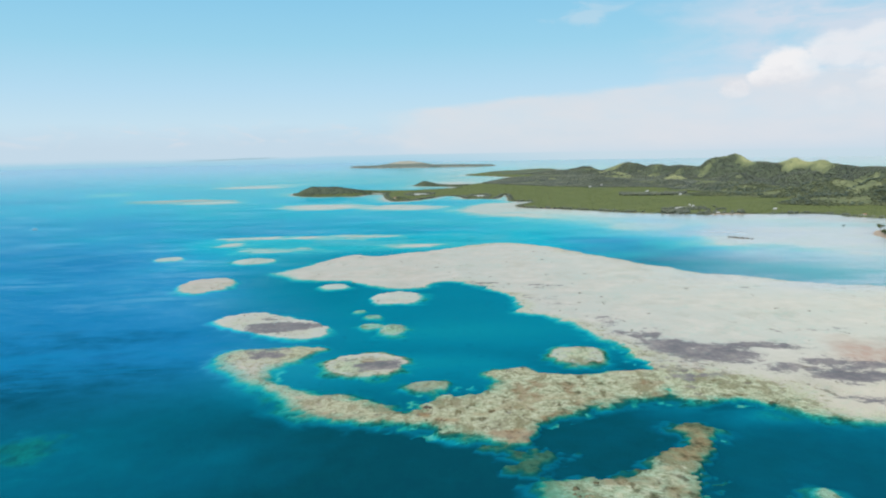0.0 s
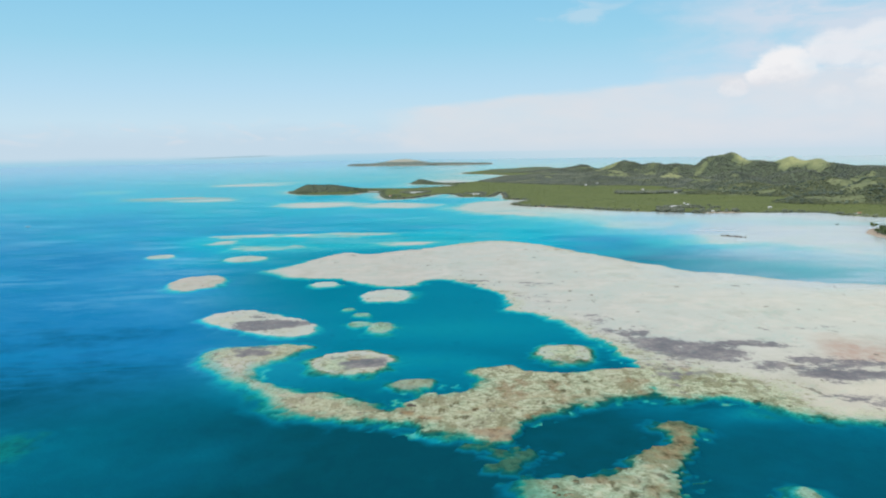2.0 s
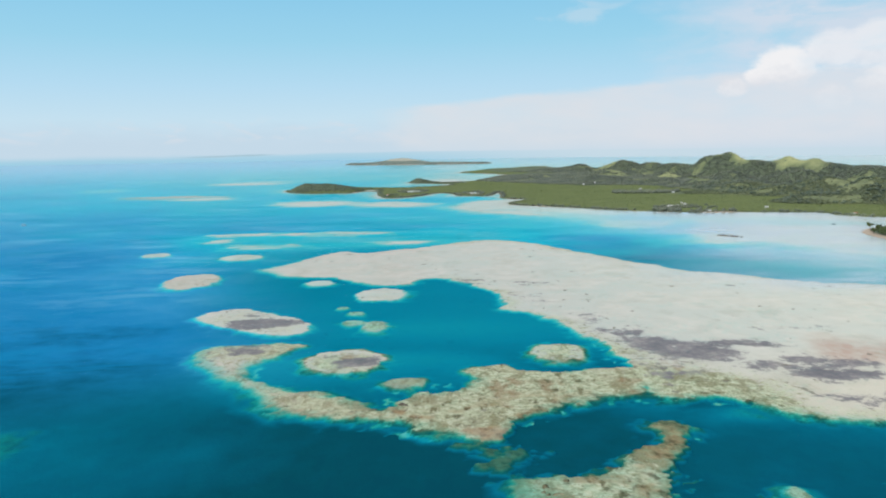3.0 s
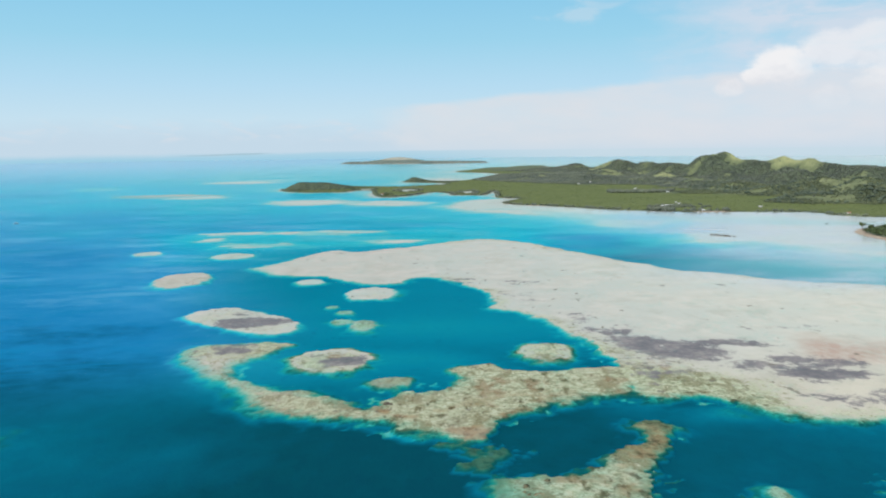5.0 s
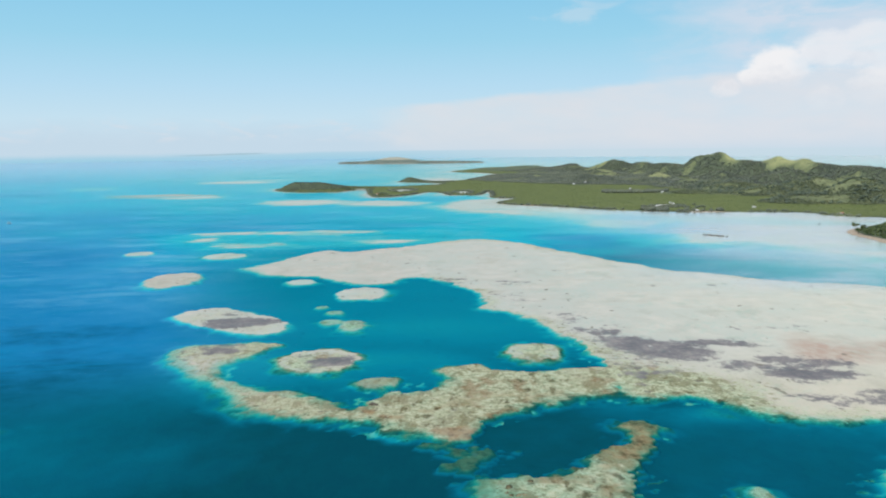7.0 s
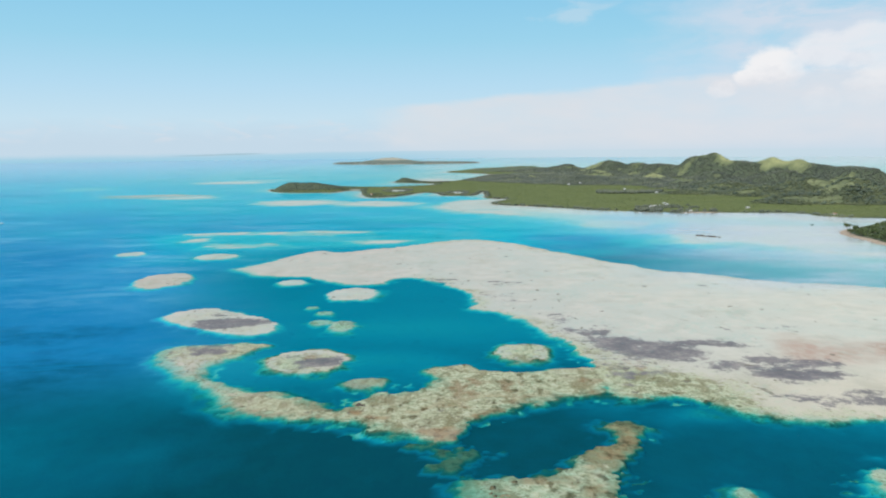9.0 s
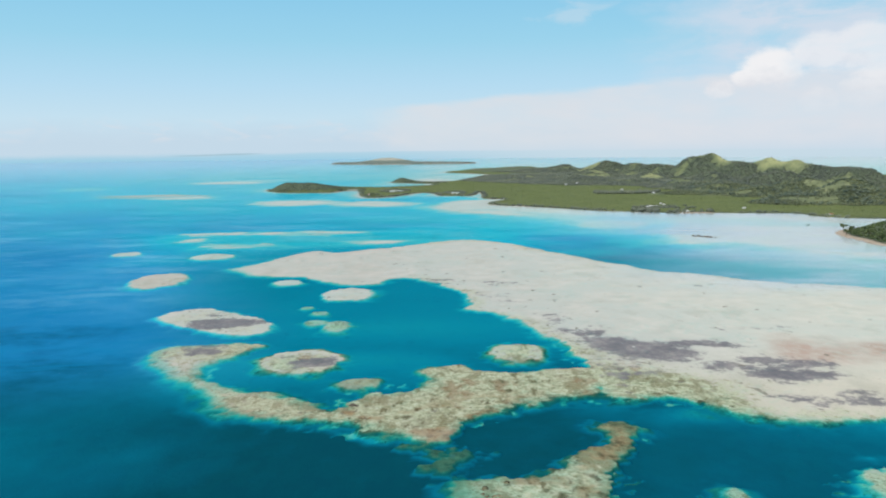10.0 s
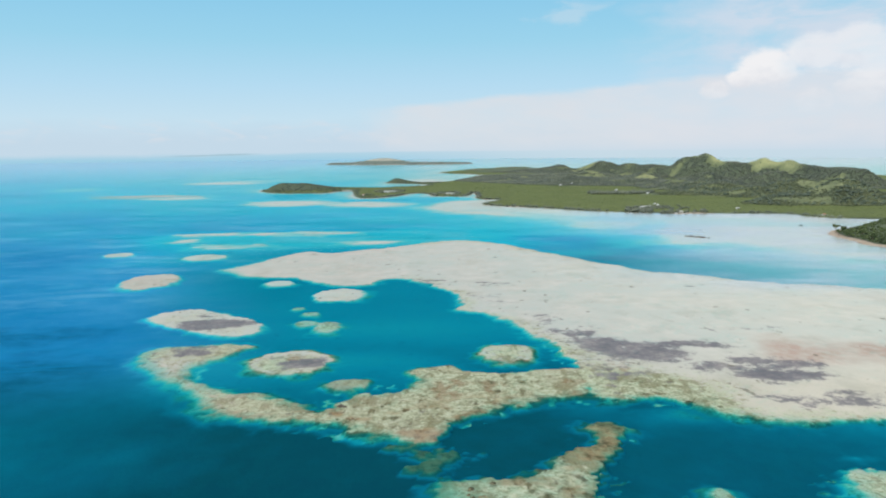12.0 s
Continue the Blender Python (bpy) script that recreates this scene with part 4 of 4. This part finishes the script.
def islet_heights(x, y):
    s = inside(ISLET, x, y) + 3 * fbm(x, y, 20, 3, 151)
    h = 9 * np.exp(-((x - 425) / 40) ** 2 - ((y - 650) / 60) ** 2) + 12 * np.exp(-((x - 500) / 60) ** 2 - ((y - 680) / 60) ** 2)
    h = h * ease(s, 4, 40)
    z = np.where(s > 0, 0.06 * np.minimum(s, 14) + h, 0.12 * s).clip(-3, None)
    beach = 1 - ease(s, 7, 10)
    return s, z, h, {"wood": 1.0, "beach": beach, "marsh": 0.0}, [1 - beach, beach]


islet = new("islet")
tagged(islet, "small wooded islet with a narrow brown sand beach", "island")
terrain(islet, np.arange(340, 640, 2.0), np.arange(520, 780, 2.0), islet_heights, [("wooded_rise", "dark wooded rise"), ("beach", "brown sand beach")])


def far_heights(x, y):
    s = inside(FAR_ISLAND, x, y) + 14 * fbm(x, y, 90, 3, 161)
    h = 17 * np.exp(-((x + 190) / 80) ** 2 - ((y - 3600) / 90) ** 2) + 9 * np.exp(-((x + 120) / 70) ** 2 - ((y - 3600) / 90) ** 2)
    h = h + 3 * fbm(x, y, 60, 3, 171) * ease(h, 2, 8)
    z = np.where(s > 0, 3 + h * ease(s, 0, 60) + 4 * ease(s, 0, 20), 0.12 * s).clip(-3, None)
    beach = 1 - ease(s, 3, 12)
    return s, z, h, {"wood": 1 - 0.9 * ease(h, 7, 11), "beach": beach * 0.5, "marsh": 0.0}, [1 - beach, beach]


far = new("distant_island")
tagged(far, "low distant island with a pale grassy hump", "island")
terrain(far, np.arange(-500, 330, 8.0), np.arange(3340, 3820, 8.0), far_heights, [("hillside", "low wooded hill with bare top"), ("beach", "thin shore line")], HAZY_SCRUB)


# ---------------------------------------------------------------- woods


def ball(level):
    bm = bmesh.new()
    bmesh.ops.create_icosphere(bm, subdivisions=level, radius=1.0)
    co = np.array([v.co[:] for v in bm.verts])
    tri = np.array([[v.index for v in f.verts] for f in bm.faces])
    bm.free()
    return co, tri


def foliage(name, places, size, mat, label, category, level=1, squash=0.75, seed=1, uneven=0.28):
    """Many leafy clumps as one mesh. places: x, y, z of each foot; size: half width of each."""
    rng = np.random.default_rng(seed)
    co, tri = ball(level)
    n = len(places)
    bulge = 1 + uneven * rng.standard_normal((n, len(co), 1)).clip(-1.6, 1.6)
    turn = rng.uniform(0, 2 * math.pi, n)
    c, s = np.cos(turn)[:, None], np.sin(turn)[:, None]
    p = co[None] * bulge * size[:, None, None]
    p = np.stack([p[..., 0] * c - p[..., 1] * s, p[..., 0] * s + p[..., 1] * c, p[..., 2] * squash * rng.uniform(0.75, 1.35, n)[:, None]], -1)
    p[..., 2] += (size * squash * 0.7)[:, None]
    p = (p + places[:, None, :]).reshape(-1, 3).astype(np.float32)
    t = (tri[None] + (np.arange(n) * len(co))[:, None, None]).reshape(-1, 3)
    me = bpy.data.meshes.new(name)
    me.vertices.add(len(p))
    me.vertices.foreach_set("co", p.ravel())
    me.loops.add(t.size)
    me.loops.foreach_set("vertex_index", t.ravel().astype(np.int32))
    me.polygons.add(len(t))
    me.polygons.foreach_set("loop_start", np.arange(0, t.size, 3, dtype=np.int32))
    me.polygons.foreach_set("use_smooth", np.full(len(t), True))
    me.update(calc_edges=True)
    me.materials.append(mat)
    return tagged(new(name, me), label, category, kind="stuff")


def sow(count, box, seed):
    rng = np.random.default_rng(seed)
    return rng.uniform(box[0], box[1], count), rng.uniform(box[2], box[3], count), rng


def plant_island():
    # woods in the gullies and on the lower slopes
    for name, n, box, level, low, high, seed in (("woodland", 60000, (380, 800, 800, 1300), 1, 0.8, 2.0, 5), ("woodland", 110000, (60, 900, 1250, 2250), 1, 1.0, 2.5, 6)):
        x, y, rng = sow(n, box, seed)
        s, z, h = land_height(x, y)
        w = woodedness(x, y, h)
        ok = (s > 12) & (h > 2.0) & (w + rng.uniform(-0.25, 0.25, n) > 0.0)
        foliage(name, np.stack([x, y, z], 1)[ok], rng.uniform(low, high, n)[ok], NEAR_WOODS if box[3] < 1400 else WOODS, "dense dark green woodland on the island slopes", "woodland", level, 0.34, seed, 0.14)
    # taller clumps on the near slopes
    x, y, rng = sow(2600, (420, 720, 830, 1300), 17)
    s, z, h = land_height(x, y)
    ok = (s > 14) & (h > 2.5) & (woodedness(x, y, h) + 0.8 * fbm(x, y, 22, 3, 183) > 0.15)
    foliage("tree_clumps", np.stack([x, y, z], 1)[ok], rng.uniform(1.6, 3.2, 2600)[ok], HEADLAND, "clumps of taller dark trees on the near slopes", "trees", 2, 0.5, 17, 0.2)
    # low bushes on the grass
    x, y, rng = sow(36000, (150, 1000, 820, 2100), 15)
    s, z, h = land_height(x, y)
    ok = (s > 12) & (h > 2.0) & (fbm(x, y, 25, 3, 185) + rng.uniform(-0.4, 0.4, 36000) > 0.0)
    foliage("hill_scrub", np.stack([x, y, z], 1)[ok], rng.uniform(0.5, 1.3, 36000)[ok], WOODS, "low green scrub scattered over the grassy hills", "scrub", 1, 0.6, 15)
    # mangroves on the flat
    x, y, rng = sow(70000, (-230, 900, 790, 1750), 7)
    s, z, h = land_height(x, y)
    ok = (s > 3) & (h + 2.0 * fbm(x, y, 50, 3, 131) < 2.6)
    foliage("mangrove", np.stack([x, y, z - 0.3], 1)[ok], rng.uniform(0.8, 1.7, 70000)[ok], MANGROVE, "low even olive green mangrove thicket", "mangroves", 1, 0.22, 7)
    # dark fringe along the water
    x, y, rng = sow(60000, (-80, 900, 790, 1500), 8)
    s, z, h = land_height(x, y)
    ok = (s > 0.5) & (s < 5.5) & (fbm(x, y, 45, 3, 191) > -0.05)
    foliage("mangrove_fringe", np.stack([x, y, z - 0.5], 1)[ok], rng.uniform(1.0, 2.2, 60000)[ok], WOODS, "dark mangrove fringe along the water", "mangroves", 1, 0.8, 8)
    # taller clumps by the landing place, and a dark belt of trees across the flat
    x, y, rng = sow(900, (262, 352, 888, 925), 12)
    s, z, h = land_height(x, y)
    ok = (s > -1) & (s < 9) & (fbm(x, y, 9, 2, 195) > -0.1)
    foliage("shore_trees", np.stack([x, y, z - 0.3], 1)[ok], rng.uniform(1.1, 2.4, 900)[ok], WOODS, "dark uneven mangrove trees by the landing place", "mangroves", 2, 1.0, 12)
    t = np.random.default_rng(13).uniform(0, 1, 420)
    x, y, rng = sow(420, (-1, 1, -1, 1), 14)
    x, y = 288 + 90 * t + 3 * x, 1235 - 35 * t + (12 - 6 * t) * y
    s, z, h = land_height(x, y)
    foliage("tree_belt", np.stack([x, y, z], 1), rng.uniform(1.6, 3.0, 420), WOODS, "dark belt of trees across the mangrove flat", "trees", 2, 0.9, 13)
    x, y, rng = sow(260, (272, 345, 925, 968), 16)
    s, z, h = land_height(x, y)
    ok = fbm(x, y, 12, 2, 196) > -0.05
    foliage("village_trees", np.stack([x, y, z - 0.2], 1)[ok], rng.uniform(0.7, 1.5, 260)[ok], WOODS, "dark trees round the small houses on the flat", "trees", 2, 0.9, 16)
    # the headland, its knob and neck
    x, y, rng = sow(26000, (-300, 60, 1180, 1900), 9)
    s, z, h = land_height(x, y)
    ok = (s > 3) & ((h > 0.8) | (y > 1640) | (s < 7))
    foliage("headland_wood", np.stack([x, y, z - 0.3], 1)[ok], rng.uniform(0.7, 1.5, 26000)[ok], HEADLAND, "dark green wood on the low headland", "woodland", 1, 0.6, 9, 0.18)
    x, y, rng = sow(14000, (340, 640, 520, 780), 10)
    s, z, h, _, _ = islet_heights(x, y)
    ok = s > 11
    foliage("islet_wood", np.stack([x, y, z], 1)[ok], rng.uniform(0.5, 1.5, 14000)[ok], ISLET_LEAVES, "dense dark green wood on the islet", "woodland", 1, 0.8, 10)


plant_island()
coral_heads("coral_heads", lambda x, y: inside(HOOK_INNER + HOOK_OUTER, x, y), (-95, 85, 195, 315), 15000, 61, 0.10, 0.42, "brown and cream coral heads on the reef arm")
coral_heads("coral_bommies", lambda x, y: inside(HOOK_INNER + HOOK_OUTER, x, y), (-95, 85, 195, 315), 5200, 62, 0.25, 0.95, "low dark olive coral bommies on the reef arm", BOMMIE, 0.06)
coral_heads("coral_bommies", lambda x, y: inside(TONGUE, x, y) - 30 * ease(y, 194, 200), (0, 105, 130, 240), 6500, 63, 0.22, 0.9, "low dark brown coral bommies on the tongue reef", BOMMIE, 0.06)

# ---------------------------------------------------------------- houses, boats, rocks and single trees


def plain(name, color, rough=0.7, metal=0.0, scale=3.0, spread=0.25):
    m, n = material(name)
    at = n.add("ShaderNodeNewGeometry").outputs["Position"]
    f = n.noise(at, scale, 5, 0.65)
    c = n.mix(f, tuple(v * (1 - spread) for v in color) + (1,), tuple(min(1, v * (1 + spread)) for v in color) + (1,))
    surface(n, c, rough, f, 0.3, 0.1, 0.3, metal)
    return m


WHITE, ROOF, RUST, DARK, BARK, STONE = (plain("white_paint", (0.72, 0.71, 0.68)), plain("pale_roof_sheet", (0.62, 0.61, 0.58), 0.5), plain("rusty_roof_sheet", (0.42, 0.22, 0.13)),
                                        plain("dark_wood", (0.07, 0.055, 0.04)), plain("bark", (0.16, 0.12, 0.085), 0.9), plain("dark_coral_rock", (0.10, 0.085, 0.065), 0.95, 0.0, 1.5, 0.45))


def part(name, bm, mat, parent, label=""):
    me = bpy.data.meshes.new(name)
    bm.to_mesh(me)
    bm.free()
    me.materials.append(mat)
    ob = new(name, me)
    ob.parent = parent
    return tagged(ob, label)


def box(bm, x, y, z, sx, sy, sz, bevel=0.0):
    r = bmesh.ops.create_cube(bm, size=1.0, matrix=Matrix.Translation((x, y, z)) @ Matrix.Diagonal((sx, sy, sz, 1)))
    if bevel:
        bmesh.ops.bevel(bm, geom=list({e for v in r["verts"] for e in v.link_edges}), offset=bevel, segments=1, affect="EDGES")
    return bm


def house(roof_mat, label):
    h = tagged(new("house"), label, "house", "island houses")
    h.scale = (0.62, 0.62, 0.62)
    part("wall", box(bmesh.new(), 0, 0, 1.2, 7.6, 4.8, 2.6, 0.04), WHITE, h)
    bm = bmesh.new()
    pts = [(-4.2, -3.0, 2.4), (4.2, -3.0, 2.4), (4.2, 3.0, 2.4), (-4.2, 3.0, 2.4), (-4.2, 0, 4.1), (4.2, 0, 4.1)]
    lower = [bm.verts.new(p) for p in pts]
    upper = [bm.verts.new((p[0], p[1], p[2] + 0.12)) for p in pts]
    for quad in ((0, 1, 5, 4), (2, 3, 4, 5)):
        bm.faces.new([upper[i] for i in quad])
        bm.faces.new([lower[i] for i in reversed(quad)])
    for a, b in ((0, 1), (1, 5), (5, 2), (2, 3), (3, 4), (4, 0)):
        bm.faces.new([lower[a], lower[b], upper[b], upper[a]])
    bmesh.ops.recalc_face_normals(bm, faces=bm.faces)
    part("roof", bm, roof_mat, h, "sheet metal gable roof")
    for sx, side in ((-3.8, 0.1), (3.8, -0.1)):
        bm = bmesh.new()
        a = [bm.verts.new(p) for p in ((sx, -2.4, 2.5), (sx, 2.4, 2.5), (sx, 0, 3.95))]
        b = [bm.verts.new((v.co.x + side, v.co.y, v.co.z)) for v in a]
        bm.faces.new(a)
        bm.faces.new(b[::-1])
        for p, q in ((0, 1), (1, 2), (2, 0)):
            bm.faces.new((a[p], b[p], b[q], a[q]))
        bmesh.ops.recalc_face_normals(bm, faces=bm.faces)
        part("gable", bm, WHITE, h)
    part("door", box(bmesh.new(), 0.6, -2.42, 0.95, 0.95, 0.08, 2.0), DARK, h, "dark plank door")
    for wx in (-2.2, 2.6):
        part("window", box(bmesh.new(), wx, -2.42, 1.5, 1.1, 0.08, 0.9), DARK, h, "dark window opening")
    return h


def on_land(x, y):
    return float(land_height(np.array([float(x)]), np.array([float(y)]))[1][0])


HOMES = [(307, 1483, 10, 0), (353, 1322, 20, 0), (353, 1223, -10, 0), (362, 1210, 0, 0), (369, 1189, 15, 0), (290, 947, 30, 0), (297, 955, -20, 0), (303, 958, 15, 0), (323, 1001, 60, 0), (321, 981, 40, 0), (320, 889, 10, 0), (-76, 1233, 10, 1), (399, 918, 5, 0), (460, 833, 5, 1), (330, 1268, 0, 0), (282, 1465, 30, 0)]
pale, rusty = None, None
for hx, hy, turn, kind in HOMES:
    m = pose(hx, hy, on_land(hx, hy) - 0.2, 0, 0, turn)
    if kind == 0:
        if pale is None:
            pale = house(ROOF, "small white house with a pale metal roof")
            pale.matrix_basis = m @ Matrix.Diagonal((0.5, 0.5, 0.5, 1))
        else:
            copy_thing(pale, m)
    elif rusty is None:
        rusty = house(RUST, "small white house with a rusty metal roof")
        rusty.matrix_basis = m @ Matrix.Diagonal((0.5, 0.5, 0.5, 1))
    else:
        copy_thing(rusty, m)


def hull(length, width, height):
    bm = bmesh.new()
    n = 9
    rows = []
    for i in range(n):
        t = i / (n - 1)
        w = width / 2 * (1 - max(0, (t - 0.45) / 0.55) ** 2.2) * (0.85 + 0.15 * min(1, t * 4))
        z = height * (1 + 0.35 * t * t)
        x = (t - 0.5) * length
        rows.append([bm.verts.new(p) for p in ((x, -w, z), (x, -w * 0.75, 0.0), (x, 0, -0.12), (x, w * 0.75, 0.0), (x, w, z), (x, w * 0.8, z - 0.12), (x, -w * 0.8, z - 0.12))])
    for a, b in zip(rows, rows[1:]):
        for k in range(7):
            bm.faces.new([a[k], a[(k + 1) % 7], b[(k + 1) % 7], b[k]])
    bm.faces.new(rows[0][::-1])
    bm.faces.new(rows[-1])
    bmesh.ops.recalc_face_normals(bm, faces=bm.faces)
    return bm


def boat(x, y, turn, length, mat, cabin, label):
    b = tagged(new("boat"), label, "boat", "moored boats")
    part("hull", hull(length, length * 0.3, length * 0.12), mat, b)
    if cabin:
        part("cabin", box(bmesh.new(), -0.05 * length, 0, length * 0.17, length * 0.3, length * 0.2, length * 0.14, 0.05), WHITE, b, "white cabin")
        part("canopy", box(bmesh.new(), -0.08 * length, 0, length * 0.26, length * 0.42, length * 0.24, 0.06), WHITE, b, "white canopy roof")
    else:
        for k in (-0.2, 0.05):
            part("thwart", box(bmesh.new(), k * length, 0, length * 0.09, length * 0.05, length * 0.22, 0.05), DARK, b)
    b.matrix_basis = pose(x, y, 0.02, 0, 0, turn)
    return b


boat(-443, 830, 20, 4.6, WHITE, True, "small white cabin boat on the open sea")
boat(311, 878, 70, 5.0, WHITE, True, "white cabin boat moored at the mangrove shore")
boat(262, 893, 20, 4.0, WHITE, False, "small white skiff beached at the mangrove shore")
boat(388, 739, 10, 3.8, DARK, False, "dark wooden skiff over the pale sand flat")


def stone(size, seed, flat=0.6):
    bm = bmesh.new()
    bmesh.ops.create_icosphere(bm, subdivisions=2, radius=1.0)
    for v in bm.verts:
        k = 1 + 0.32 * noise.noise(v.co * 1.7 + Vector((seed * 3.1, seed, 0))) + 0.12 * noise.noise(v.co * 4 + Vector((seed, 0, seed)))
        v.co = Vector((v.co.x * size * k, v.co.y * size * k * 0.8, max(-0.5, v.co.z) * size * flat * k))
    return bm


# a line of dark coral rocks and low scrub on a drying shoal
rocks = tagged(new("rocky_shoal"), "dark coral rocks drying on a pale shoal", "rocks")
rs = random.Random(4)
for k in range(11):
    t = k / 10
    ob = part("rock", stone(rs.uniform(0.7, 1.4) * (1.3 - 0.6 * t), k, 0.6), STONE, rocks)
    ob.location = (249 + 15 * t + rs.uniform(-0.8, 0.8), 662 - 16 * t + rs.uniform(-2, 2), 0.1)
for rx, ry, size in ((-6.0, 231.5, 1.1), (-4.8, 231.0, 0.7)):
    me = bpy.data.meshes.new("coral_boulder")
    bm = stone(size, int(rx * 7), 0.5)
    bm.to_mesh(me)
    bm.free()
    me.materials.append(STONE)
    ob = tagged(new("coral_boulder", me), "dark coral boulder at the reef edge", "rock", "coral boulders")
    ob.location = (rx, ry, -0.05)


def tree(x, y, z, height, spread, seed, label):
    """A tapered trunk with limbs and a crown of many leaf clumps."""
    rng = random.Random(seed)
    t = tagged(new("tree"), label, "tree", "shore trees")
    bm = bmesh.new()

    def limb(a, b, ra, rb):
        d = Vector(b) - Vector(a)
        m = Matrix.Translation((Vector(a) + Vector(b)) / 2) @ d.to_track_quat("Z", "Y").to_matrix().to_4x4()
        bmesh.ops.create_cone(bm, segments=7, radius1=ra, radius2=rb, depth=d.length, matrix=m)

    lean = (rng.uniform(-0.1, 0.1) * height, rng.uniform(-0.1, 0.1) * height)
    fork = (lean[0], lean[1], 0.5 * height)
    limb((0, 0, -0.3), fork, 0.045 * height, 0.028 * height)
    tips = []
    for k in range(6):
        a = k * 1.05 + rng.uniform(-0.3, 0.3)
        tip = (fork[0] + spread * 0.6 * math.cos(a), fork[1] + spread * 0.6 * math.sin(a), height * rng.uniform(0.68, 0.92))
        limb(fork, tip, 0.02 * height, 0.008 * height)
        tips.append(tip)
    part("trunk", bm, BARK, t)
    bm = bmesh.new()
    for k in range(46):
        c = Vector(rng.choice(tips)) + Vector((rng.gauss(0, 0.28) * spread, rng.gauss(0, 0.28) * spread, rng.gauss(0, 0.10) * height))
        r = spread * rng.uniform(0.13, 0.27)
        made = bmesh.ops.create_icosphere(bm, subdivisions=1, radius=r, matrix=Matrix.Translation(c) @ Euler((rng.random() * 6, rng.random() * 6, 0)).to_matrix().to_4x4())
        for v in made["verts"]:
            v.co = c + (v.co - c) * rng.uniform(0.6, 1.3)
    part("crown", bm, ISLET_LEAVES, t)
    t.matrix_basis = pose(x, y, z, 0, 0, rng.uniform(0, 360))
    return t


for k, (tx, ty, th, ts) in enumerate(((378, 652, 5.0, 2.4), (381, 641, 5.5, 2.4), (386, 630, 6.0, 3.0), (388, 663, 5.5, 2.8), (384, 612, 5.0, 2.6), (394, 686, 6.0, 3.0),
                                      (381, 594, 4.5, 2.2), (392, 575, 5.5, 2.8))):
    z0 = float(islet_heights(np.array([float(tx)]), np.array([float(ty)]))[1][0])
    tree(tx, ty, z0, th, ts, 30 + k, "bushy dark green tree on the islet beach")
